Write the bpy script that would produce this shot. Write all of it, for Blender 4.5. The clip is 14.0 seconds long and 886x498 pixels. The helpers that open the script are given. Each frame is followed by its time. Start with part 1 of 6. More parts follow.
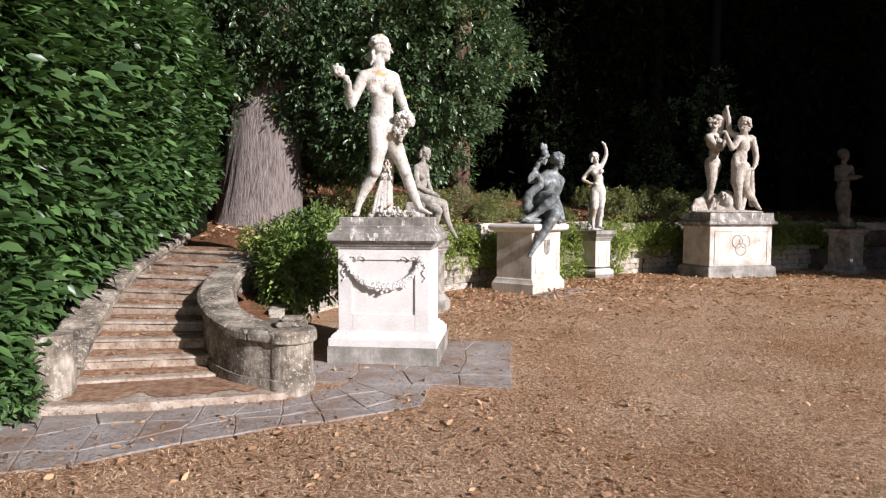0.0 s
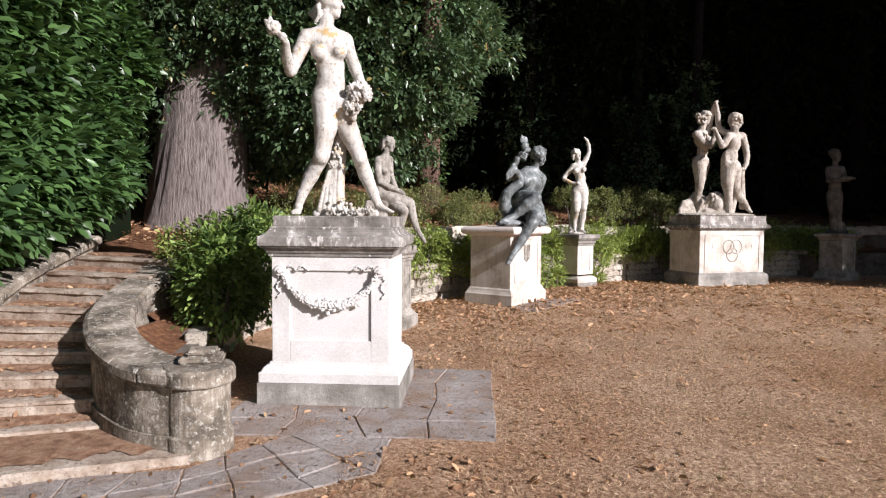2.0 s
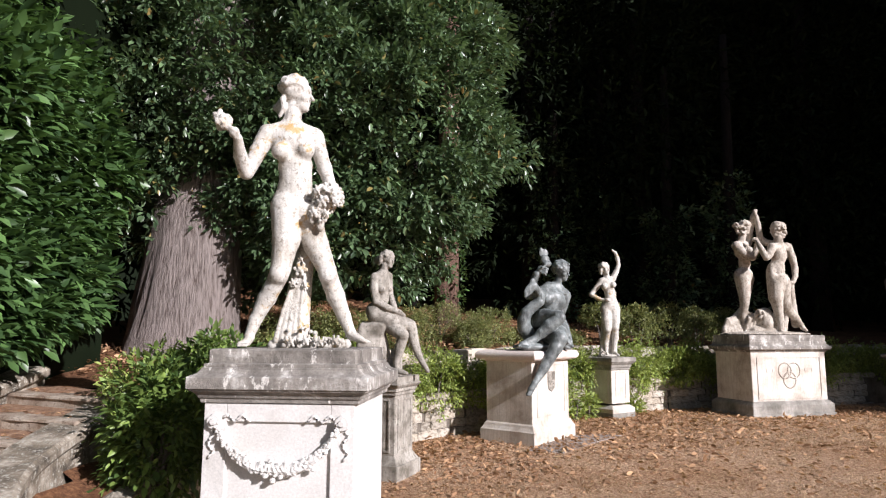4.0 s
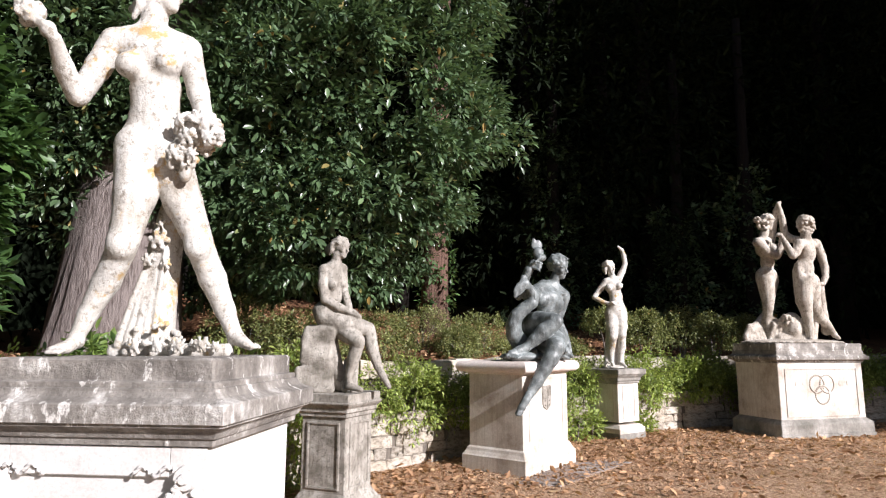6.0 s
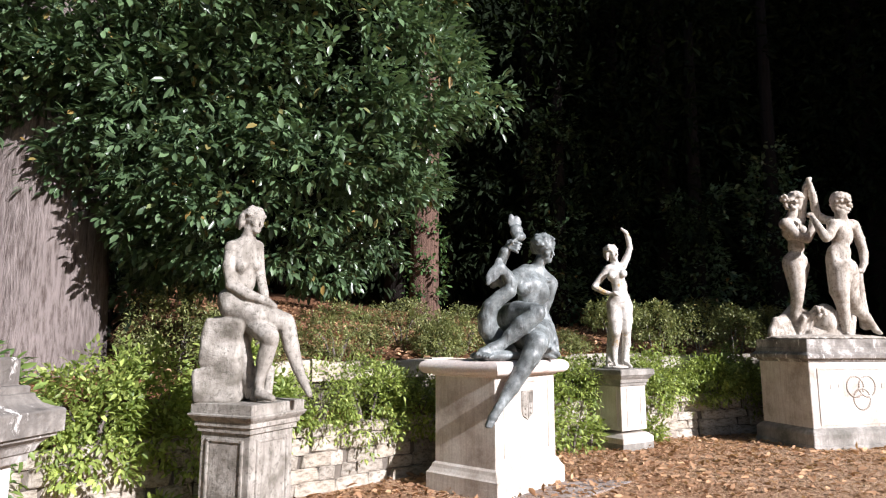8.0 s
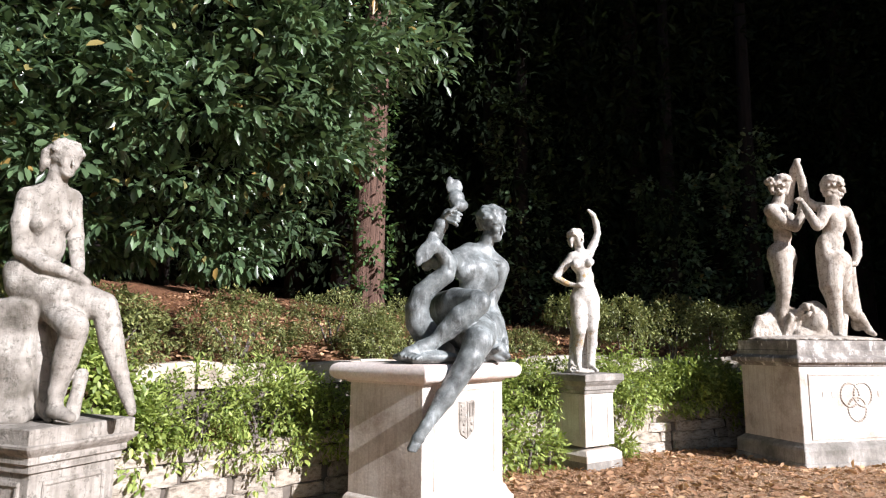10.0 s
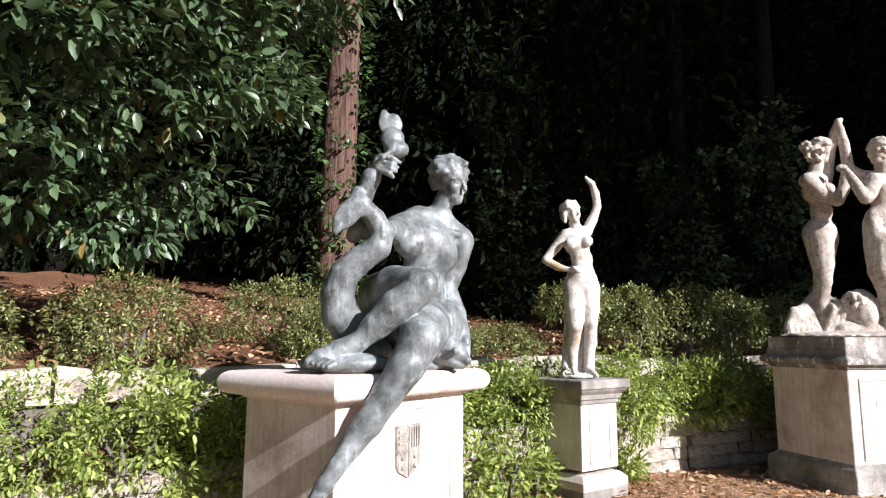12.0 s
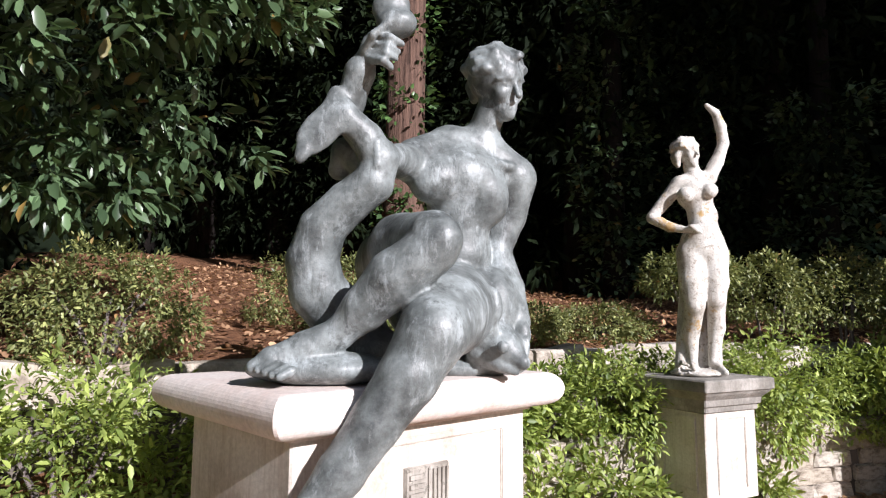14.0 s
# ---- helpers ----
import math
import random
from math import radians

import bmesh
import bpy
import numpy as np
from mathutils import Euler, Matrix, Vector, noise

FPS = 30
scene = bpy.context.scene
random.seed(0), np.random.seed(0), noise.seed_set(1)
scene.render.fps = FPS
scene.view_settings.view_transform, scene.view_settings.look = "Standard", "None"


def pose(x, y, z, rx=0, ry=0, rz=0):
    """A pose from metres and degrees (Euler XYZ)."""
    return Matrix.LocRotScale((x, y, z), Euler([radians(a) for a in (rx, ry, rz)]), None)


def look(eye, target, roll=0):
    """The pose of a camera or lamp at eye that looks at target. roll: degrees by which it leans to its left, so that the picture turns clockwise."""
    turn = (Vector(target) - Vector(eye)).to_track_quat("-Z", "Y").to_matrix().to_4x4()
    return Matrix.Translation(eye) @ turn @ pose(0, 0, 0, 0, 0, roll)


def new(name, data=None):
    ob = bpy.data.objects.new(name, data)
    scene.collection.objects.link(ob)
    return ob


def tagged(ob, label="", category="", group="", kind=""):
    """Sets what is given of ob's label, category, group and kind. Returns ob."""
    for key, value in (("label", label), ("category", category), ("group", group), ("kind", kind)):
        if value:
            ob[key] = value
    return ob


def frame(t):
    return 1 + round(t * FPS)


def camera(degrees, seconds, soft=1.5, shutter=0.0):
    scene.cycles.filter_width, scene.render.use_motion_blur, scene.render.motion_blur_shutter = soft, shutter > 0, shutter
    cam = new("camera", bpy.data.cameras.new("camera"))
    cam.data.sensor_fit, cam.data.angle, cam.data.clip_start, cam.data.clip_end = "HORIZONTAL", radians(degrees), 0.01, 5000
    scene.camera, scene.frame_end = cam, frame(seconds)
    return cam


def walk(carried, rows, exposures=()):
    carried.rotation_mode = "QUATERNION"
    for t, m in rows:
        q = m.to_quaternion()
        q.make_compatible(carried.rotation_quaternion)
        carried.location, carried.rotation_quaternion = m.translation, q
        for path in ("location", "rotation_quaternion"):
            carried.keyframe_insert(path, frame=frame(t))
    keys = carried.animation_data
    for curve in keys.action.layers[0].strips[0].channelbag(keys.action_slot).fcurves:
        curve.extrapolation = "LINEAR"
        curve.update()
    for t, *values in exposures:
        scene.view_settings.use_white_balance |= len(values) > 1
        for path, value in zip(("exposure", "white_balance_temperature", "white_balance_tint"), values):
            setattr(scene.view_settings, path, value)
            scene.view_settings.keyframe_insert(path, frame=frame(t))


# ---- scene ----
cam = camera(70.3, 14.0, 1.2)
PATH = [
    (0, (0.806, -0.948, 1.439), (0.603, 1.039, 1.327), 0.2),
    (0.5, (0.767, -0.579, 1.426), (0.581, 1.409, 1.313), 0.4),
    (1, (0.733, -0.295, 1.467), (0.553, 1.694, 1.358), 0.4),
    (1.5, (0.73, 0.019, 1.411), (0.627, 2.013, 1.306), 0.6),
    (2, (0.705, 0.396, 1.391), (0.6, 2.391, 1.293), 0.4),
    (2.5, (0.684, 0.792, 1.471), (0.566, 2.788, 1.422), 0.4),
    (3, (0.722, 1.139, 1.526), (0.564, 3.127, 1.687), 0.2),
    (3.2, (0.777, 1.175, 1.512), (0.585, 3.155, 1.722), 0.2),
    (5.5, (1.074, 2.588, 1.484), (0.864, 4.555, 1.776), 0.1),
    (6, (1.14, 2.919, 1.454), (0.923, 4.885, 1.754), 0.1),
    (6.5, (1.224, 3.216, 1.457), (0.981, 5.18, 1.748), 0.2),
    (7, (1.346, 3.534, 1.473), (1.093, 5.498, 1.755), 0.2),
    (7.5, (1.463, 3.862, 1.446), (1.2, 5.823, 1.738), 0.1),
    (7.7, (1.528, 3.988, 1.451), (1.242, 5.946, 1.742), 0.0),
    (9.8, (1.829, 5.517, 1.417), (1.597, 7.481, 1.713), -0.3),
    (10, (1.801, 5.6, 1.415), (1.614, 7.569, 1.712), 0.4),
    (10.5, (1.878, 5.967, 1.414), (1.699, 7.936, 1.715), 0.2),
    (11, (1.926, 6.361, 1.4), (1.755, 8.331, 1.699), 0.3),
    (11.5, (1.992, 6.695, 1.424), (1.82, 8.666, 1.715), 0.5),
    (12, (2.073, 7.05, 1.442), (1.868, 9.019, 1.726), 0.3),
    (12.5, (2.1, 7.392, 1.439), (1.867, 9.359, 1.714), 0.3),
    (13, (2.123, 7.735, 1.449), (1.854, 9.7, 1.71), 0.3),
    (13.5, (2.139, 8.05, 1.465), (1.712, 9.987, 1.719), 0.2),
    (14, (2.156, 8.411, 1.48), (1.636, 10.33, 1.698), 0.2),
]
EXPOSURE = 1.0
walk(cam, [(t, look(eye, target, roll)) for t, eye, target, roll in PATH], [(0.0, EXPOSURE - 0.2, 6150, 16), (3.2, EXPOSURE - 0.2, 6100, 16), (6.0, EXPOSURE, 6100, 15), (7.5, EXPOSURE + 0.14, 6000, 15), (10.0, EXPOSURE + 0.24, 6000, 15), (12.0, EXPOSURE + 0.28, 6000, 16), (14.0, EXPOSURE + 0.02, 6000, 16)])

# ---- daylight: a low sun from the lawn's right, with open sky ----
SUN_AZ, SUN_EL = radians(-35), radians(25.5)
SUN_DIR = Vector((math.cos(SUN_AZ) * math.cos(SUN_EL), math.sin(SUN_AZ) * math.cos(SUN_EL), math.sin(SUN_EL)))
world = bpy.data.worlds.new("world")
scene.world = world
world.use_nodes = True
sky = world.node_tree.nodes.new("ShaderNodeTexSky")
sky.sky_type, sky.sun_disc = "NISHITA", False
sky.sun_elevation, sky.sun_rotation = SUN_EL, math.pi / 2 - SUN_AZ
background = world.node_tree.nodes["Background"]
background.inputs[1].default_value = 0.033
world.node_tree.links.new(sky.outputs[0], background.inputs[0])
sun_data = bpy.data.lights.new("sun", "SUN")
sun_data.energy, sun_data.angle, sun_data.color = 4.7, radians(0.53), (1.0, 0.95, 0.9)
sun = new("sun", sun_data)
sun.matrix_world = look(SUN_DIR * 60, (0, 0, 0))
rng = np.random.default_rng(7)


# ---- materials ----
class Nodes:
    """A material with its node tree and short ways to add nodes."""

    def __init__(self, name):
        self.mat = bpy.data.materials.new(name)
        self.mat.use_nodes = True
        self.tree = self.mat.node_tree
        self.bsdf = self.tree.nodes["Principled BSDF"]
        self.coord = self.tree.nodes.new("ShaderNodeTexCoord").outputs["Object"]

    def link(self, a, b):
        self.tree.links.new(a, b)

    def mapped(self, scale):
        n = self.tree.nodes.new("ShaderNodeMapping")
        n.inputs["Scale"].default_value = scale
        self.link(self.coord, n.inputs["Vector"])
        return n.outputs[0]

    def noise(self, scale, detail=6, rough=0.6, vector=None):
        n = self.tree.nodes.new("ShaderNodeTexNoise")
        n.inputs["Scale"].default_value, n.inputs["Detail"].default_value = scale, detail
        n.inputs["Roughness"].default_value = rough
        self.link(vector or self.coord, n.inputs["Vector"])
        return n.outputs[0]

    def ramp(self, fac, *stops):
        n = self.tree.nodes.new("ShaderNodeValToRGB")
        e = n.color_ramp.elements
        while len(e) < len(stops):
            e.new(0.5)
        for k, (at, c) in zip(e, stops):
            k.position, k.color = at, (*c, 1) if len(c) == 3 else c
        self.link(fac, n.inputs[0])
        return n.outputs[0]

    def mix(self, fac, a, b, kind="MIX"):
        n = self.tree.nodes.new("ShaderNodeMix")
        n.data_type, n.blend_type = "RGBA", kind
        for socket, v in ((n.inputs[0], fac), (n.inputs[6], a), (n.inputs[7], b)):
            if isinstance(v, (int, float)):
                socket.default_value = v
            elif isinstance(v, tuple):
                socket.default_value = (*v, 1)
            else:
                self.link(v, socket)
        return n.outputs[2]

    def random(self, island=False):
        if island:
            return self.tree.nodes.new("ShaderNodeNewGeometry").outputs["Random Per Island"]
        return self.tree.nodes.new("ShaderNodeObjectInfo").outputs["Random"]

    def bump(self, height, strength, distance=0.02):
        n = self.tree.nodes.new("ShaderNodeBump")
        n.inputs["Strength"].default_value, n.inputs["Distance"].default_value = strength, distance
        self.link(height, n.inputs["Height"])
        self.link(n.outputs[0], self.bsdf.inputs["Normal"])

    def done(self, color, rough=0.8, metal=0.0, spec=0.5):
        if isinstance(color, tuple):
            self.bsdf.inputs["Base Color"].default_value = (*color, 1)
        else:
            self.link(color, self.bsdf.inputs["Base Color"])
        self.bsdf.inputs["Roughness"].default_value = rough
        self.bsdf.inputs["Metallic"].default_value = metal
        self.bsdf.inputs["Specular IOR Level"].default_value = spec
        return self.mat


def grey(v):
    return (v, v, v)


def stone(name, light, mid, dark, cover=0.5, scale=3.0, grain=60, bump=0.3, rough=0.8, streak=0.0, spot=None, vary=0.0, lichen=None, drip=0.0):
    """Weathered stone: clean and dirty patches, fine grain, streaks that run down, lichen spots."""
    m = Nodes(name)
    c = m.ramp(m.noise(scale, 8, 0.65), (cover - 0.16, light), (cover, mid), (cover + 0.18, dark))
    fine = m.noise(grain, 4, 0.7)
    c = m.mix(0.35, c, m.ramp(fine, (0.3, grey(0.25)), (0.7, grey(1.0))), "MULTIPLY")
    if streak:
        s = m.noise(6, 5, 0.7, m.mapped((6, 6, 0.35)))
        c = m.mix(m.ramp(s, (0.49, grey(0)), (0.6, grey(streak))), c, dark)
    if drip:
        s = m.noise(5, 8, 0.72, m.mapped((2.6, 2.6, 1.0)))
        c = m.mix(m.ramp(s, (0.59, grey(0)), (0.63, grey(drip))), c, light)
    if spot:
        v = m.noise(26, 7, 0.8)
        c = m.mix(m.ramp(v, (0.535, grey(0)), (0.6, grey(0.8))), c, spot)
    if lichen:
        c = m.mix(m.ramp(m.noise(5.5, 8, 0.75), (0.56, grey(0)), (0.62, grey(0.8))), c, lichen)
    if vary:
        c = m.mix(vary, c, m.ramp(m.random(), (0.0, grey(0.35)), (0.5, (0.8, 0.74, 0.64)), (1.0, grey(1.0))), "MULTIPLY")
    m.bump(m.noise(grain * 0.6, 6, 0.7), bump)
    return m.done(c, rough, 0, 0.3)


def leaf_mat(name, dark, light, rough=0.42, old=None, spec=0.5, thin=0.22):
    m = Nodes(name)
    r = m.random(True)
    stops = [(0.0, dark), (0.75, light), (0.97, tuple(min(1, v * 1.5) for v in light))]
    if old:
        stops.append((0.996, old))
    c = m.ramp(r, *stops)
    c = m.mix(0.5, c, m.ramp(m.noise(1.1, 3), (0.35, grey(0.45)), (0.65, grey(1.0))), "MULTIPLY")
    mat = m.done(c, rough, 0, spec)
    t = m.tree.nodes.new("ShaderNodeBsdfTranslucent")
    m.link(m.mix(0.5, c, (light[0] * 1.6, light[1] * 1.6, light[2] * 0.8)), t.inputs[0])
    mx = m.tree.nodes.new("ShaderNodeMixShader")
    mx.inputs[0].default_value = thin
    m.link(m.bsdf.outputs[0], mx.inputs[1])
    m.link(t.outputs[0], mx.inputs[2])
    m.link(mx.outputs[0], m.tree.nodes["Material Output"].inputs[0])
    return mat


def bark(name, light, dark, stretch, scale, bump=1.0):
    m = Nodes(name)
    n = m.noise(scale, 8, 0.7, m.mapped((1, 1, stretch)))
    c = m.ramp(n, (0.35, dark), (0.52, light), (0.7, tuple(v * 1.25 for v in light)))
    c = m.mix(0.4, c, m.ramp(m.noise(2.0, 5), (0.3, grey(0.5)), (0.7, grey(1.0))), "MULTIPLY")
    m.bump(n, bump, 0.05)
    return m.done(c, 0.9, 0, 0.2)


MARBLE = stone("white_marble", (0.72, 0.7, 0.675), (0.64, 0.615, 0.585), (0.42, 0.38, 0.33), 0.6, 2.2, 70, 0.12, 0.6)
STATUE_WHITE = stone("weathered_white_statue", (0.68, 0.66, 0.62), (0.57, 0.54, 0.49), (0.25, 0.21, 0.16), 0.56, 4, 90, 0.4, 0.75, 0.3, (0.22, 0.19, 0.15), 0, (0.42, 0.26, 0.07))
STATUE_GREY = stone("grey_statue_stone", (0.5, 0.47, 0.42), (0.35, 0.32, 0.28), (0.14, 0.125, 0.1), 0.5, 5, 80, 0.5, 0.85, 0.4, (0.12, 0.11, 0.09))
STATUE_CREAM = stone("cream_statue_stone", (0.68, 0.63, 0.56), (0.54, 0.48, 0.41), (0.2, 0.165, 0.125), 0.52, 5, 80, 0.5, 0.8, 0.5, (0.16, 0.13, 0.1))
# a darker stone tone all over, for the far figure
STATUE_DARK = stone("dark_statue_stone", (0.2, 0.18, 0.155), (0.12, 0.108, 0.092), (0.05, 0.045, 0.038), 0.5, 5, 80, 0.5, 0.85, 0.4)
CORNICE = stone("dirty_grey_cornice", (0.74, 0.71, 0.67), (0.31, 0.285, 0.255), (0.15, 0.135, 0.12), 0.46, 4.5, 55, 0.6, 0.9, 0.35, drip=0.8)
PLINTH = stone("grey_plinth_stone", (0.5, 0.47, 0.43), (0.3, 0.28, 0.25), (0.15, 0.14, 0.12), 0.5, 3, 60, 0.5, 0.9, 0.3)
PINK = stone("veined_pink_marble", (0.8, 0.73, 0.68), (0.74, 0.63, 0.57), (0.5, 0.33, 0.27), 0.56, 2.4, 50, 0.15, 0.6)
BEIGE = stone("beige_pedestal_stone", (0.72, 0.685, 0.63), (0.62, 0.565, 0.5), (0.34, 0.275, 0.22), 0.53, 2.4, 60, 0.25, 0.75, 0.35)
WALLSTONE = stone("rubble_wall_stone", (0.7, 0.65, 0.57), (0.58, 0.52, 0.44), (0.2, 0.165, 0.13), 0.5, 4, 40, 0.8, 0.95, 0.2, None, 0.45)
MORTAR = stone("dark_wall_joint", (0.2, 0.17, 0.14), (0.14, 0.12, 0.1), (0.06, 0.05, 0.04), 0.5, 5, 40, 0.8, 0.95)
STEPSTONE = stone("worn_step_stone", (0.56, 0.48, 0.4), (0.42, 0.335, 0.26), (0.2, 0.13, 0.09), 0.52, 5, 45, 0.8, 0.95, 0, (0.15, 0.1, 0.07))
MOSSWALL = stone("lichened_wall_stone", (0.54, 0.48, 0.4), (0.27, 0.225, 0.172), (0.07, 0.058, 0.045), 0.48, 5, 40, 0.8, 0.95, 0.35, (0.5, 0.48, 0.42))
FLAG = stone("grey_flagstone", (0.43, 0.395, 0.37), (0.345, 0.295, 0.265), (0.28, 0.185, 0.125), 0.49, 2.6, 45, 1.0, 0.9, 0, (0.17, 0.14, 0.12), 0.12)
BARK_GREY = bark("ridged_grey_bark", (0.25, 0.21, 0.195), (0.1, 0.076, 0.066), 0.12, 32)
BARK_RED = bark("stringy_red_bark", (0.15, 0.09, 0.068), (0.035, 0.022, 0.017), 0.07, 22)
LEAF_HEDGE = leaf_mat("broad_hedge_leaf", (0.03, 0.064, 0.024), (0.085, 0.16, 0.048), 0.4)
LEAF_CROWN = leaf_mat("glossy_crown_leaf", (0.04, 0.07, 0.035), (0.11, 0.175, 0.082), 0.32, (0.3, 0.2, 0.06))
LEAF_BOX = leaf_mat("clipped_shrub_leaf", (0.08, 0.105, 0.035), (0.26, 0.28, 0.1), 0.45, (0.34, 0.2, 0.08))
LEAF_BED = leaf_mat("fresh_bed_leaf", (0.11, 0.17, 0.036), (0.35, 0.42, 0.11), 0.5, thin=0.34)
LEAF_BROAD = leaf_mat("broad_bush_leaf", (0.05, 0.1, 0.028), (0.19, 0.27, 0.065), 0.42)
# far below any leaf's own tone: the wood's deep shade is put into the colour
LEAF_SHADED = leaf_mat("shade_toned_leaf", (0.006, 0.01, 0.005), (0.016, 0.025, 0.011), 0.7, None, 0.06)
LEAF_DEAD = leaf_mat("fallen_brown_leaf", (0.22, 0.115, 0.065), (0.5, 0.31, 0.18), 0.75, (0.5, 0.35, 0.2), 0.2)
GRASS_DRY = leaf_mat("dry_grass_blade", (0.2, 0.115, 0.065), (0.68, 0.5, 0.335), 0.8, (0.12, 0.16, 0.05), 0.2)


def bronze_mat():
    m = Nodes("patinated_bronze")
    c = m.ramp(m.noise(6, 9, 0.7), (0.34, (0.045, 0.05, 0.05)), (0.5, (0.135, 0.15, 0.148)), (0.66, (0.25, 0.278, 0.278)))
    s = m.noise(3.2, 8, 0.78, m.mapped((3.4, 3.4, 0.9)))
    c = m.mix(m.ramp(s, (0.53, grey(0)), (0.66, grey(0.7))), c, (0.4, 0.44, 0.45))
    c = m.mix(m.ramp(m.noise(3.0, 8, 0.8, m.mapped((4.2, 4.2, 0.7))), (0.55, grey(0)), (0.63, grey(0.75))), c, (0.05, 0.055, 0.053))
    c = m.mix(m.ramp(m.noise(30, 8, 0.8), (0.54, grey(0)), (0.62, grey(0.45))), c, (0.06, 0.064, 0.06))
    m.bump(m.noise(70, 6), 0.2, 0.01)
    return m.done(c, 0.46, 0.0, 0.5)


def ground_mat():
    m = Nodes("dry_lawn")
    c = m.ramp(m.noise(34, 9, 0.82), (0.36, (0.17, 0.095, 0.06)), (0.5, (0.44, 0.285, 0.185)), (0.6, (0.7, 0.53, 0.365)))
    big = m.ramp(m.noise(0.55, 4), (0.35, (0.75, 0.6, 0.48)), (0.6, grey(1.0)))
    c = m.mix(0.8, c, big, "MULTIPLY")
    c = m.mix(m.ramp(m.noise(2.4, 5), (0.6, grey(0)), (0.72, grey(0.35))), c, (0.12, 0.12, 0.05))
    m.bump(m.noise(60, 6, 0.8), 0.9, 0.03)
    return m.done(c, 0.95, 0, 0.15)


def soil_mat():
    m = Nodes("leafy_soil")
    c = m.ramp(m.noise(22, 8, 0.75), (0.3, (0.06, 0.03, 0.018)), (0.5, (0.2, 0.095, 0.05)), (0.7, (0.38, 0.2, 0.1)))
    c = m.mix(0.6, c, m.ramp(m.noise(1.2, 4), (0.35, grey(0.45)), (0.65, grey(1.0))), "MULTIPLY")
    m.bump(m.noise(45, 6, 0.8), 0.9, 0.03)
    return m.done(c, 0.95, 0, 0.15)


# bark taken almost to black, so the forest's shade sits in its colour
BARK_SHADED = bark("shade_toned_bark", (0.016, 0.012, 0.01), (0.007, 0.006, 0.005), 0.1, 16)
BRONZE, LAWN, SOIL = bronze_mat(), ground_mat(), soil_mat()
NEEDLES = stone("dry_needle_litter", (0.44, 0.3, 0.2), (0.33, 0.19, 0.115), (0.17, 0.085, 0.05), 0.5, 14, 90, 1.0, 0.95)


# ---- mesh helpers ----
def mesh_of(name, verts, faces, material, smooth=False):
    me = bpy.data.meshes.new(name)
    me.from_pydata(verts, [], faces)
    me.materials.append(material)
    if smooth:
        me.polygons.foreach_set("use_smooth", [True] * len(me.polygons))
    me.update()
    return me


def part(name, bm, material, parent, label=""):
    """Links a bmesh, or a mesh, as one object under a thing or a part."""
    if isinstance(bm, bmesh.types.BMesh):
        me = bpy.data.meshes.new(name)
        bm.to_mesh(me)
        bm.free()
        me.materials.append(material)
    else:
        me = bm
    ob = new(name, me)
    if parent:
        ob.parent = parent
    if label:
        ob["label"] = label
    return ob


def thing(name, label, category, m=None, group="", kind=""):
    ob = new(name)
    ob.empty_display_size = 0.1
    if m is not None:
        ob.matrix_world = m
    return tagged(ob, label, category, group, kind)


def add_box(bm, x0, x1, y0, y1, z0, z1, bevel=0.0):
    g = bmesh.ops.create_cube(bm, size=1, matrix=Matrix.Translation(((x0 + x1) / 2, (y0 + y1) / 2, (z0 + z1) / 2)) @ Matrix.Diagonal((x1 - x0, y1 - y0, z1 - z0, 1)))
    if bevel:
        edges = list({e for v in g["verts"] for e in v.link_edges})
        bmesh.ops.bevel(bm, geom=edges, offset=bevel, segments=2, affect="EDGES")
    return bm


def rect_loft(hx, hy, profile, cut=0.008):
    """A moulded block: rectangular rings (outward offset, height) joined from bottom to top, its corners chipped."""
    bm = bmesh.new()
    rings = []
    for off, z in profile:
        x, y, c = hx + off, hy + off, cut
        pts = [(x - c, -y), (x, -y + c), (x, y - c), (x - c, y), (-x + c, y), (-x, y - c), (-x, -y + c), (-x + c, -y)]
        rings.append([bm.verts.new((px, py, z)) for px, py in pts])
    for a, b in zip(rings, rings[1:]):
        for i in range(8):
            bm.faces.new((a[i], a[(i + 1) % 8], b[(i + 1) % 8], b[i]))
    bm.faces.new(rings[0][::-1])
    bm.faces.new(rings[-1])
    return bm


def panel_frame(bm, w, h, z0, border, proud, face_m):
    """A raised moulding round a panel, on the plane y = 0 of face_m (x across, z up, -y outward)."""
    start = set(bm.verts)
    t = 0.022
    x, z1 = w / 2, z0 + h
    for b in ((-x, x, z0, z0 + t), (-x, x, z1 - t, z1), (-x, -x + t, z0 + t, z1 - t), (x - t, x, z0 + t, z1 - t)):
        add_box(bm, b[0], b[1], -proud, 0.004, b[2], b[3], 0.004)
    vs = [v for v in bm.verts if v not in start]
    bmesh.ops.transform(bm, matrix=face_m, verts=vs)


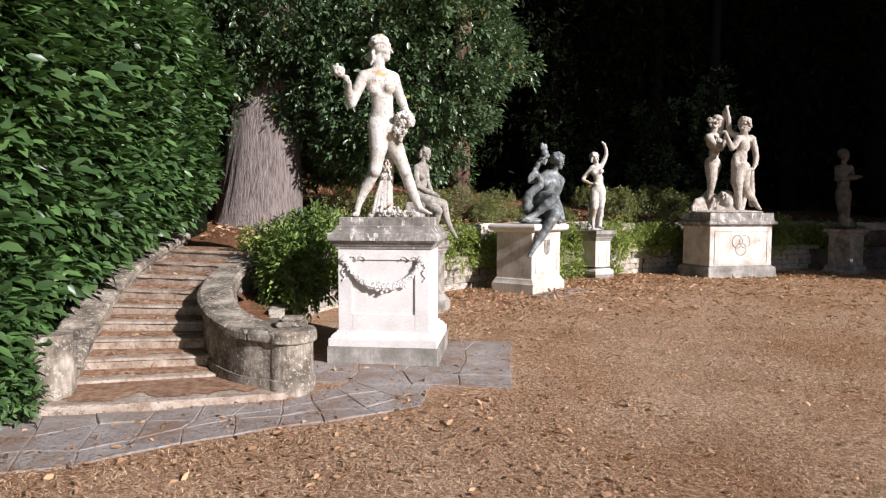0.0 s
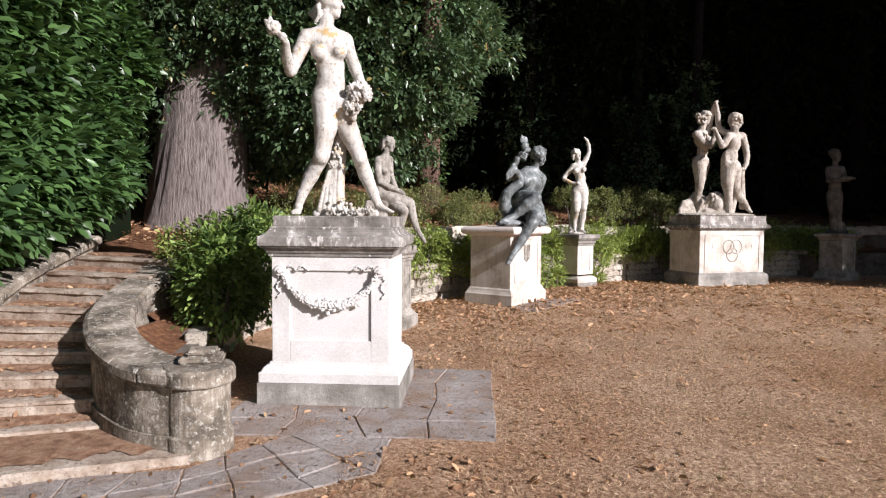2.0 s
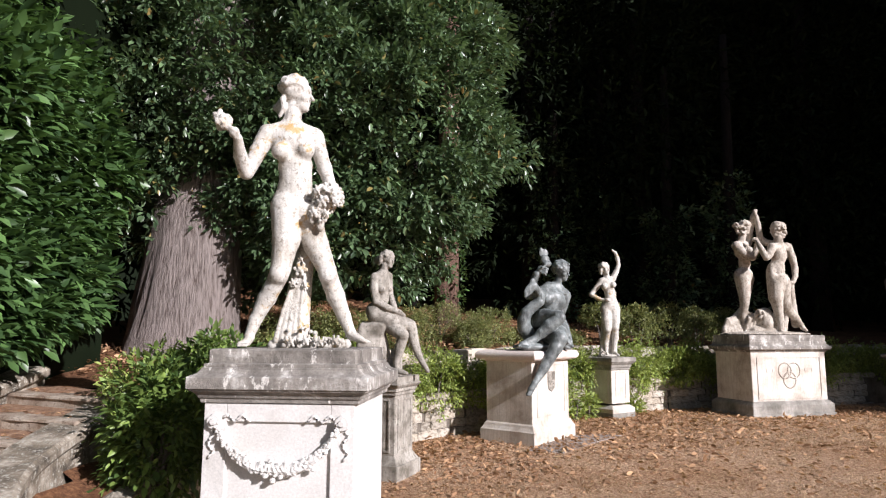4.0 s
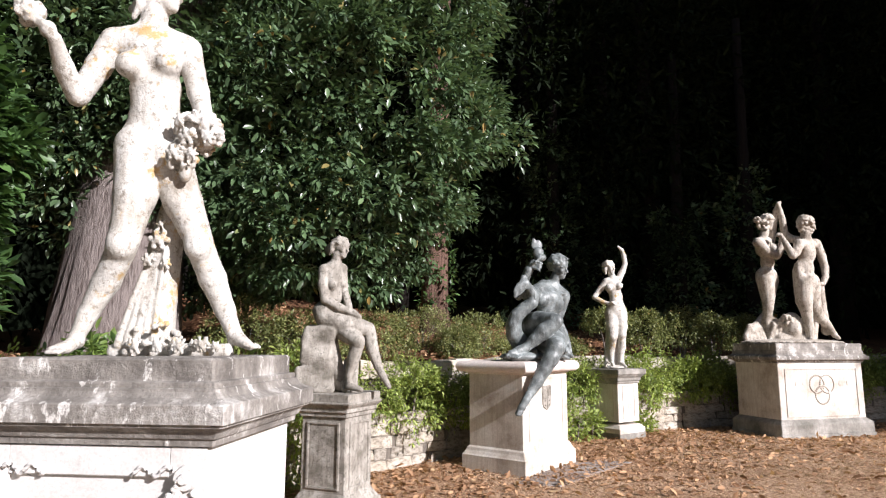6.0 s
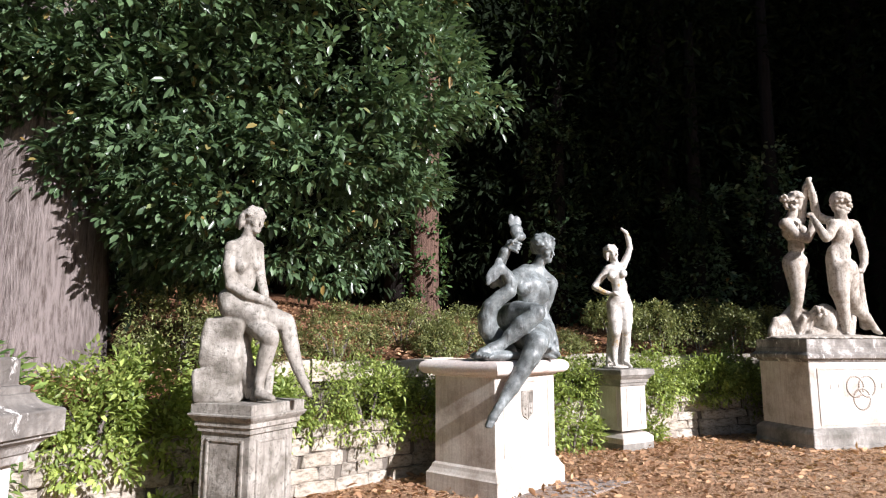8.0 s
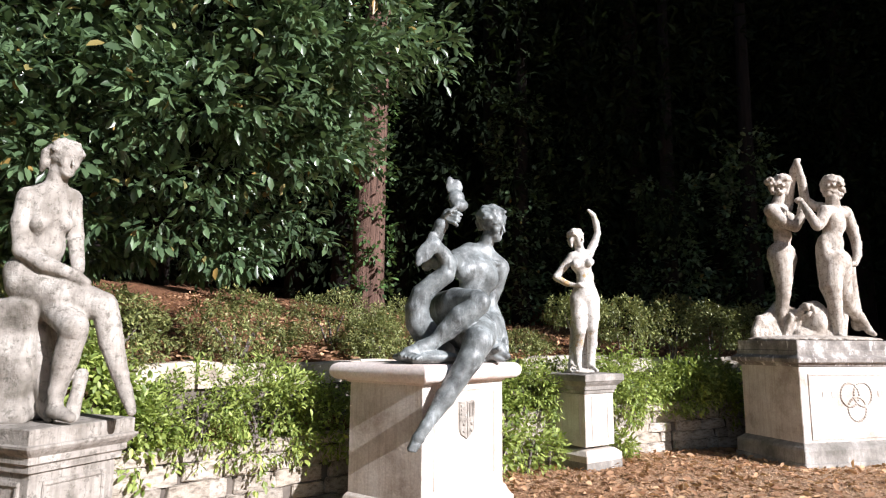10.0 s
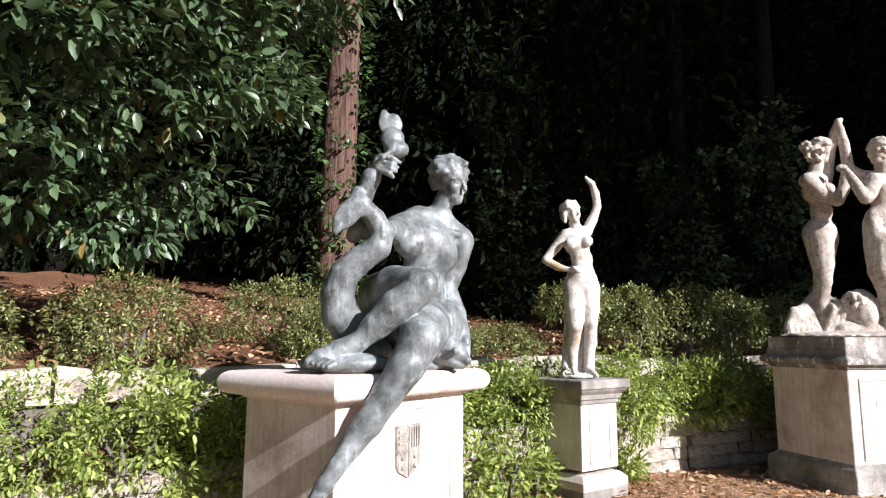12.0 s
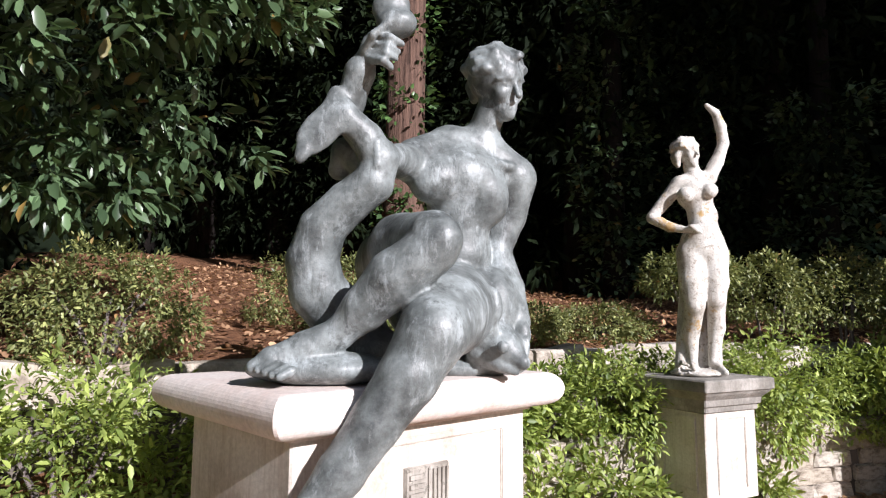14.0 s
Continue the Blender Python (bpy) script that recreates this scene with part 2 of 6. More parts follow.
def leaves(name, places, ways, sizes, material, width=0.42, fold=0.25, droop=0.2, plain=False):
    """One mesh of many folded leaves: place of the stalk, direction, length."""
    n = len(places)
    p, d = np.asarray(places, float), np.asarray(ways, float)
    d = d / np.maximum(np.linalg.norm(d, axis=1, keepdims=True), 1e-6)
    up = np.tile((0.0, 0.0, 1.0), (n, 1)) + rng.normal(0, 0.45, (n, 3))
    side = np.cross(d, up)
    side /= np.maximum(np.linalg.norm(side, axis=1, keepdims=True), 1e-6)
    nrm = np.cross(side, d)
    s = np.asarray(sizes, float).reshape(-1, 1)
    v = np.empty((n, 7, 3))
    v[:, 0] = p
    v[:, 1] = p + d * s * 0.45 - nrm * s * droop * 0.2
    v[:, 2] = p + d * s - nrm * s * droop
    for k, (at, wide) in enumerate(((0.28, 0.8), (0.66, 0.86))):
        mid = p + d * s * at - nrm * s * (droop * at * at - fold * 0.3)
        v[:, 3 + k] = mid + side * s * width / 2 * wide
        v[:, 5 + k] = mid - side * s * width / 2 * wide
    corners = ([0, 1, 3], [3, 1, 4], [4, 1, 2], [0, 5, 1], [5, 6, 1], [6, 2, 1])
    if plain:  # two facets serve for blades and far leaves
        v = v[:, [0, 3, 2, 6]]
        corners = ([0, 1, 2], [0, 2, 3])
    m, k = v.shape[1], len(corners)
    v = v.reshape(-1, 3)
    base = (np.arange(n) * m)[:, None]
    tri = np.concatenate([base + np.array([t]) for t in corners], 1).reshape(-1)
    me = bpy.data.meshes.new(name)
    me.vertices.add(n * m)
    me.vertices.foreach_set("co", v.ravel())
    me.loops.add(n * k * 3)
    me.loops.foreach_set("vertex_index", tri)
    me.polygons.add(n * k)
    me.polygons.foreach_set("loop_start", np.arange(n * k) * 3)
    me.polygons.foreach_set("loop_total", np.full(n * k, 3))
    me.materials.append(material)
    me.update(calc_edges=True)
    return me


def rosettes(centres, outward, per, size, spread, tilt=0.9):
    """Leaves in tufts: each tuft has its leaves round a twig's end that points outward."""
    c = np.repeat(centres, per, 0)
    o = np.repeat(outward, per, 0)
    r = rng.normal(0, 1, c.shape)
    r /= np.linalg.norm(r, axis=1, keepdims=True)
    way = o * 0.7 + r * tilt
    place = c + r * spread * rng.random((len(c), 1)) + o * rng.random((len(c), 1)) * spread * 0.6
    return place, way, size * rng.uniform(0.6, 1.25, len(c))


def tube(points, radii, sides=10, wobble=0.0, seed=0):
    """A tapered, bent trunk or limb as verts and faces."""
    r = np.random.default_rng(seed)
    verts, faces = [], []
    pts = [Vector(p) for p in points]
    for i, (p, rad) in enumerate(zip(pts, radii)):
        d = (pts[min(i + 1, len(pts) - 1)] - pts[max(i - 1, 0)]).normalized()
        a = d.orthogonal().normalized() if abs(d.z) < 0.9 else Vector((1, 0, 0))
        a = (a - d * a.dot(d)).normalized()
        b = d.cross(a)
        for k in range(sides):
            q = 2 * math.pi * k / sides
            w = rad * (1 + wobble * math.sin(3 * q + seed + i * 0.2) * 0.5 + wobble * r.normal() * 0.4)
            verts.append(p + (a * math.cos(q) + b * math.sin(q)) * w)
    for i in range(len(pts) - 1):
        for k in range(sides):
            n = (k + 1) % sides
            faces.append((i * sides + k, i * sides + n, (i + 1) * sides + n, (i + 1) * sides + k))
    faces.append(tuple(range(sides))[::-1])
    faces.append(tuple((len(pts) - 1) * sides + k for k in range(sides)))
    return verts, faces


def smooth_step(a, b, x):
    t = np.clip((x - a) / (b - a), 0, 1)
    return t * t * (3 - 2 * t)


def along(poly, step):
    """Points at even steps along a polyline: place, direction, length so far."""
    pts = np.array(poly, float)
    seg = np.linalg.norm(np.diff(pts[:, :2], axis=0), axis=1)
    s = np.concatenate([[0], np.cumsum(seg)])
    n = max(2, int(round(s[-1] / step)) + 1)
    q = np.linspace(0, s[-1], n)
    out = np.stack([np.interp(q, s, pts[:, k]) for k in range(pts.shape[1])], 1)
    # round the corners off
    for _ in range(4):
        out[1:-1] = out[1:-1] * 0.5 + (out[:-2] + out[2:]) * 0.25
    d = np.gradient(out[:, :2], axis=0)
    d /= np.linalg.norm(d, axis=1, keepdims=True)
    return out, d, q


# ---- the plan ----
WALL = [(-1.22, 4.48), (-1.53, 5.3), (-1.82, 6.3), (-2.0, 7.3), (-2.05, 8.1), (-1.8, 8.85), (-1.35, 9.3), (-0.5, 10.1), (0.05, 10.75), (1.0, 11.95), (2.1, 13.1), (3.4, 14.1), (4.7, 14.95), (7.0, 16.0), (10.0, 17.0), (15.0, 18.0)]
WALL_PTS, WALL_DIR, WALL_S = along(WALL, 0.1)
WALL_OUT = np.stack([-WALL_DIR[:, 1], WALL_DIR[:, 0]], 1)  # away from the lawn


def wall_top(y):
    return 0.66 - 0.14 * float(smooth_step(8.5, 7.0, y)) - 0.2 * float(smooth_step(6.2, 5.0, y))


def behind(x, y):
    """Signed distance behind the low wall, and the nearest place along it."""
    x, y = np.atleast_1d(x), np.atleast_1d(y)
    d2 = (x[:, None] - WALL_PTS[None, :, 0]) ** 2 + (y[:, None] - WALL_PTS[None, :, 1]) ** 2
    k = d2.argmin(1)
    sgn = (x - WALL_PTS[k, 0]) * WALL_OUT[k, 0] + (y - WALL_PTS[k, 1]) * WALL_OUT[k, 1]
    return np.sqrt(d2.min(1)) * np.where(y < 4.5, -1, np.sign(sgn)), k


def lawn_z(x, y):
    return -0.11 + 0.06 * smooth_step(3.6, 5.2, y) + 0.09 * smooth_step(8.5, 10.5, y) - 0.06 * smooth_step(13.0, 15, y) * smooth_step(3, 6, x)


def bank_z(x, y):
    """Height of the planted bank behind the low wall."""
    d, k = behind(x, y)
    right = smooth_step(5.4, 6.2, WALL_S[k])
    low = 0.56 + 0.12 * d
    step = 0.62 + 0.56 * smooth_step(0.78, 0.86, d) + 0.15 * np.maximum(d - 0.8, 0)
    slope = 0.42 - 0.14 * smooth_step(6.2, 5.0, y) + 0.68 * smooth_step(0.2, 1.3, d) + 0.09 * np.maximum(d - 1.3, 0)
    z = np.minimum(np.where(d < 0.8, low, step), 6) * right + slope * (1 - right)
    return np.where((np.asarray(x) < -2.15) & (np.asarray(y) < 10), np.minimum(z, 0.93 + 0.13 * (np.asarray(y) - 7.2)), z)


def curve_of(points, n):
    """A smooth curve through a few plan points (Catmull-Rom)."""
    p = [Vector(q) for q in points]
    p = [p[0] * 2 - p[1]] + p + [p[-1] * 2 - p[-2]]
    out = []
    for i in range(n):
        u = i / (n - 1) * (len(p) - 3)
        k = min(int(u), len(p) - 4)
        t = u - k
        a, b, c, d = p[k:k + 4]
        out.append(0.5 * (2 * b + (c - a) * t + (2 * a - 5 * b + 4 * c - d) * t * t + (3 * b - a - 3 * c + d) * t ** 3))
    return out


# ---- ground ----
def build_ground():
    def axis(a, b):
        inner = np.arange(a, b, 0.2)
        far = np.array([2, 6, 15, 40, 120, 400, 1500])
        return np.concatenate([a - far[::-1], inner, b + far])
    xs, ys = axis(-7, 16), axis(-5, 20)
    gx, gy = np.meshgrid(xs, ys)
    gz = lawn_z(gx.ravel(), gy.ravel()) + np.array([0.012 * noise.noise((x * 1.3, y * 1.3, 0)) for x, y in zip(gx.ravel(), gy.ravel())])
    n, m = gx.shape
    i = (np.arange(n - 1)[:, None] * m + np.arange(m - 1)[None, :]).ravel()
    faces = np.stack([i, i + 1, i + m + 1, i + m], 1).tolist()
    verts = np.stack([gx.ravel(), gy.ravel(), gz], 1).tolist()
    tagged(new("ground", mesh_of("ground", verts, faces, LAWN, True)), "dry brown lawn strewn with fallen leaves", "lawn", kind="structure")


def build_bank():
    xs, ys = np.arange(-8, 17, 0.14), np.arange(4.4, 27, 0.14)
    gx, gy = np.meshgrid(xs, ys)
    x, y = gx.ravel(), gy.ravel()
    d, k = behind(x, y)
    z = bank_z(x, y) + np.array([0.05 * noise.noise((a * 1.7, b * 1.7, 3)) for a, b in zip(x, y)])
    edge = np.interp(y, (4.3, 4.45, 4.7, 5.0, 5.5, 6.2, 7.0), (-1.25, -1.5, -1.8, -2.05, -2.22, -2.34, -2.4))
    keep = (d > 0.06) & ~((x < edge) & (y < 7.25))
    n, m = gx.shape
    i = (np.arange(n - 1)[:, None] * m + np.arange(m - 1)[None, :]).ravel()
    quads = np.stack([i, i + 1, i + m + 1, i + m], 1)
    quads = quads[keep[quads].all(1)]
    used, inverse = np.unique(quads, return_inverse=True)
    verts = np.stack([x, y, z], 1)[used].tolist()
    tagged(new("bank", mesh_of("bank", verts, inverse.reshape(-1, 4).tolist(), SOIL, True)), "soil bank covered in brown leaf litter", "ground", kind="structure")


build_ground()
build_bank()


# ---- pedestals ----
def pedestal(label, x, y, turn, hx, hy, z0, z_base, z_shaft, z_top, materials, split, cap_profile, base_profile, foot=None, group="pedestals along the lawn"):
    """Base, shaft and moulded cap on a common upright; hx, hy are the shaft's half sizes."""
    p = thing("pedestal", label, "pedestal", pose(x, y, z0, 0, 0, turn), group)
    m_base, m_shaft, m_cap = materials
    low = [q for q in base_profile if q[1] < z0 + split + 0.01]
    low.append((low[-1][0], low[-1][1] + 0.002))
    part("plinth", rect_loft(hx, hy, [(o, z - z0) for o, z in low]), m_base, p, "stained stone plinth")
    part("base_moulding", rect_loft(hx, hy, [(o, z - z0) for o, z in base_profile if z >= z0 + split]), foot or m_shaft, p)
    part("shaft", rect_loft(hx, hy, [(0, z_base - z0 - 0.01), (0, z_shaft - z0 + 0.01)]), m_shaft, p)
    part("cap", rect_loft(hx, hy, [(o, z - z0) for o, z in cap_profile]), m_cap, p, "moulded stone cap")
    return p


def faces_of(hx, hy):
    """Matrices of the two faces turned to the lawn: front (-y) and side (+x)."""
    return pose(0, -hy, 0), pose(hx, 0, 0, 0, 0, 90)


# garland pedestal of the flower bearer
gp = pedestal("white marble pedestal with garland relief and stained grey cornice", -0.41, 5.57, 0, 0.455, 0.4, -0.05, 0.22, 1.09, 1.4, (PLINTH, MARBLE, CORNICE), 0.172,
    [(0.0, 1.085), (0.028, 1.09), (0.03, 1.112), (0.04, 1.118), (0.05, 1.14), (0.07, 1.158), (0.08, 1.16), (0.08, 1.17), (0.094, 1.173), (0.094, 1.238), (0.09, 1.243), (0.07, 1.25), (0.048, 1.262), (0.034, 1.282), (0.032, 1.292), (0.022, 1.294), (0.022, 1.312), (0.018, 1.316), (0.002, 1.318), (0.0, 1.322), (0.0, 1.394), (-0.01, 1.402)],
    [(0.1, -0.06), (0.1, 0.12), (0.09, 0.1225), (0.09, 0.195), (0.086, 0.2), (0.072, 0.204), (0.07, 0.214), (0.06, 0.232), (0.038, 0.25), (0.024, 0.256), (0.022, 0.272), (0.004, 0.276), (0.0, 0.28)])
FACE = -0.418  # the garland pedestal's front, outside its recessed panel


def garland(p):
    bm = bmesh.new()
    rr = np.random.default_rng(3)
    line = []
    for i in range(60):
        u = i / 59 * 2 - 1
        line.append((0.37 * u, FACE - 0.012, 1.02 - 0.255 * (1 - abs(u) ** 2.3) ** 0.8))
    v, fc = tube(line, [0.016 + 0.02 * (1 - (i / 29.5 - 1) ** 2) for i in range(60)], 10, 0.25, 2)
    vs = [bm.verts.new(q) for q in v]
    for q in fc:
        bm.faces.new([vs[i] for i in q])
    for i, q in enumerate(line):
        r = 0.011 + 0.01 * (1 - (i / 29.5 - 1) ** 2)
        for _ in range(3):
            c = Vector(q) + Vector((rr.normal() * 0.006, -0.012 - 0.008 * rr.random(), rr.normal() * r * 0.9))
            bmesh.ops.create_icosphere(bm, subdivisions=1, radius=r * rr.uniform(0.7, 1.0), matrix=Matrix.Translation(c))
    part("garland", bm, MARBLE, p, "carved fruit garland")
    for x in (-0.385, 0.385):
        bm = bmesh.new()
        bmesh.ops.create_cone(bm, cap_ends=True, segments=20, radius1=0.05, radius2=0.04, depth=0.03, matrix=pose(x, FACE - 0.01, 1.03, 90))
        bmesh.ops.create_cone(bm, cap_ends=True, segments=14, radius1=0.024, radius2=0.016, depth=0.02, matrix=pose(x, FACE - 0.03, 1.03, 90))
        part("rosette", bm, MARBLE, p)
        s = 1 if x > 0 else -1
        pts = [(x - s * (0.05 + 0.17 * i / 15), FACE - 0.004, 1.05 + 0.018 * math.sin(i * 0.75)) for i in range(16)]
        v, fc = tube(pts, [0.009] * 15 + [0.003], 6)
        part("ribbon", mesh_of("ribbon", [tuple(q) for q in v], fc, MARBLE, True), MARBLE, p)
        pts = [(x + s * 0.02 + 0.016 * math.sin(i * 0.7), FACE - 0.004, 0.985 - 0.17 * i / 15) for i in range(16)]
        v, fc = tube(pts, [0.01] * 15 + [0.004], 6)
        part("ribbon", mesh_of("ribbon", [tuple(q) for q in v], fc, MARBLE, True), MARBLE, p)


front, side = faces_of(0.455, 0.4)
for x0, x1, z0, z1 in ((-0.455, -0.315, 0.28, 1.135), (0.315, 0.455, 0.28, 1.135), (-0.315, 0.315, 1.03, 1.135), (-0.315, 0.315, 0.28, 0.49)):
    part("panel_border", add_box(bmesh.new(), x0, x1, FACE, -0.398, z0, z1, 0.003), MARBLE, gp)
bm = bmesh.new()
panel_frame(bm, 0.5, 0.6, 0.46, 0.02, 0.01, side)
part("panel_moulding", bm, MARBLE, gp)
garland(gp)

# slender grey pedestal of the seated woman
wp = pedestal("slender grey stone pedestal with framed panels", -0.435, 8.596, -16.7, 0.224, 0.224, -0.02, 0.2, 0.84, 1.03, (STATUE_GREY, STATUE_GREY, STATUE_GREY), 0.13,
    [(0.0, 0.83), (0.02, 0.835), (0.02, 0.865), (0.035, 0.875), (0.035, 0.905), (0.06, 0.93), (0.07, 0.945), (0.07, 0.955), (0.055, 0.96), (0.055, 1.025), (0.048, 1.03)],
    [(0.07, -0.06), (0.07, 0.108), (0.055, 0.112), (0.03, 0.15), (0.0, 0.2)])
for f in faces_of(0.224, 0.224):
    bm = bmesh.new()
    panel_frame(bm, 0.33, 0.56, 0.25, 0.02, 0.012, f)
    part("panel_moulding", bm, STATUE_GREY, wp)

# broad marble pedestal of the bronze
bp = pedestal("broad white marble pedestal with rounded pink slab and shield", 1.206, 10.75, -32.3, 0.368, 0.521, 0.0, 0.3, 1.13, 1.26, (BEIGE, BEIGE, PINK), 0.13,
    [(0.0, 1.115), (0.02, 1.12), (0.022, 1.135), (0.07, 1.137), *[(0.06 + 0.06 * math.cos(radians(a)), 1.201 + 0.064 * math.sin(radians(a))) for a in range(-80, 91, 10)]],
    [(0.065, -0.04), (0.065, 0.128), (0.0645, 0.131), (0.065, 0.2), (0.05, 0.215), (0.03, 0.25), (0.02, 0.28), (0.0, 0.3)])
bm = bmesh.new()
panel_frame(bm, 0.8, 0.7, 0.38, 0.02, 0.01, faces_of(0.368, 0.521)[1])
part("panel_moulding", bm, BEIGE, bp)


def shield(p, hx):
    bm = bmesh.new()
    w, h = 0.1, 0.27
    outline = [(-w, 0.0), (w, 0.0), (w, -h * 0.75), (w * 0.8, -h * 0.9), (0, -h * 1.05), (-w * 0.8, -h * 0.9), (-w, -h * 0.75)]
    lo = [bm.verts.new((hx, y, 0.98 + z)) for y, z in outline]
    hi = [bm.verts.new((hx + 0.014, y * 0.94, 0.98 - 0.005 + z * 0.97)) for y, z in outline]
    bm.faces.new(hi)
    for i in range(7):
        bm.faces.new((lo[i], lo[(i + 1) % 7], hi[(i + 1) % 7], hi[i]))
    bmesh.ops.recalc_face_normals(bm, faces=bm.faces)
    body = part("shield", bm, STATUE_GREY, p, "grey carved coat of arms")
    for i in range(4):
        part("pale", add_box(bmesh.new(), hx + 0.012, hx + 0.022, 0.018 + i * 0.02, 0.028 + i * 0.02, 0.86, 0.965), STATUE_GREY, body)
    for i in range(3):
        part("bar", add_box(bmesh.new(), hx + 0.012, hx + 0.022, -0.085, -0.02, 0.88 + i * 0.03, 0.895 + i * 0.03), STATUE_GREY, body)
    part("division", add_box(bmesh.new(), hx + 0.012, hx + 0.02, -0.09, 0.09, 0.842, 0.85), STATUE_GREY, body)
    part("division", add_box(bmesh.new(), hx + 0.012, hx + 0.021, -0.004, 0.004, 0.71, 0.97), STATUE_GREY, body)
    for i in range(4):
        bm = bmesh.new()
        bmesh.ops.create_icosphere(bm, subdivisions=1, radius=0.016, matrix=pose(hx + 0.014, -0.05 + 0.1 * (i % 2), 0.76 + 0.05 * (i // 2)))
        part("boss", bm, STATUE_GREY, body)


shield(bp, 0.368)

# tapering pedestal of the dancer
dp = pedestal("narrow cream stone pedestal with dark top slab", 2.741, 13.244, -47.0, 0.224, 0.25, 0.0, 0.3, 0.95, 1.1, (PLINTH, BEIGE, PLINTH), 0.13,
    [(0.0, 0.86), (0.015, 0.87), (0.015, 0.9), (0.03, 0.91), (0.035, 0.95), (0.07, 0.985), (0.08, 1.0), (0.095, 1.01), (0.095, 1.075), (0.085, 1.085)],
    [(0.06, -0.05), (0.06, 0.128), (0.0595, 0.131), (0.06, 0.2), (0.045, 0.212), (0.02, 0.235), (0.0, 0.25)])
for f in faces_of(0.224, 0.25):
    bm = bmesh.new()
    panel_frame(bm, 0.3, 0.5, 0.34, 0.02, 0.01, f)
    part("panel_moulding", bm, BEIGE, dp)

# long pedestal of the couple
CT = 22.0
CX, CY = 5.2 + 0.93 * 0.92 - 0.37 * 0.5, 13.42 + 0.37 * 0.92 + 0.93 * 0.5
cp = pedestal("long pale stone pedestal with three-ring emblem", CX, CY, CT, 0.84, 0.46, -0.05, 0.3, 1.2, 1.48, (PLINTH, BEIGE, CORNICE), 0.13,
    [(0.0, 1.17), (0.02, 1.18), (0.03, 1.205), (0.085, 1.225), (0.09, 1.27), (0.07, 1.285), (0.035, 1.31), (0.03, 1.36), (0.02, 1.37), (0.02, 1.475), (0.012, 1.482)],
    [(0.09, -0.1), (0.09, 0.075), (0.075, 0.081), (0.075, 0.22), (0.06, 0.25), (0.02, 0.28), (0.0, 0.3)], PLINTH)
bm = bmesh.new()
panel_frame(bm, 1.44, 0.76, 0.38, 0.02, 0.012, faces_of(0.84, 0.46)[0])
part("panel_moulding", bm, BEIGE, cp)


def ring(bm, cx, cz, r, y):
    for i in range(26):
        a = 2 * math.pi * i / 26
        bmesh.ops.create_icosphere(bm, subdivisions=1, radius=0.02, matrix=pose(cx + r * math.cos(a), y, cz + r * math.sin(a)))


bm = bmesh.new()
for cx, cz in ((-0.1, 0.89), (0.1, 0.89), (0.0, 0.72)):
    ring(bm, cx, cz, 0.14, -0.46)
part("emblem", bm, BEIGE, cp, "three carved interlaced wreaths")

for x0, x1 in ((-0.52, -0.42), (-0.38, -0.32), (0.34, 0.46), (0.5, 0.54)):
    part("worn_inscription", add_box(bmesh.new(), x0, x1, -0.466, -0.455, 0.86, 0.93, 0.003), BEIGE, cp)

# far pedestal in the shade
ep = pedestal("small grey stone pedestal in tree shade", 9.25, 15.75, 30, 0.27, 0.27, -0.05, 0.2, 0.95, 1.12, (PLINTH, STATUE_GREY, STATUE_GREY), 0.13,
    [(0.0, 0.92), (0.02, 0.93), (0.03, 0.98), (0.08, 1.02), (0.09, 1.04), (0.09, 1.08), (0.05, 1.1)],
    [(0.08, -0.1), (0.08, 0.075), (0.06, 0.081), (0.05, 0.16), (0.0, 0.22)])
bm = bmesh.new()
panel_frame(bm, 0.36, 0.56, 0.28, 0.02, 0.012, faces_of(0.27, 0.27)[0])
part("panel_moulding", bm, STATUE_GREY, ep)


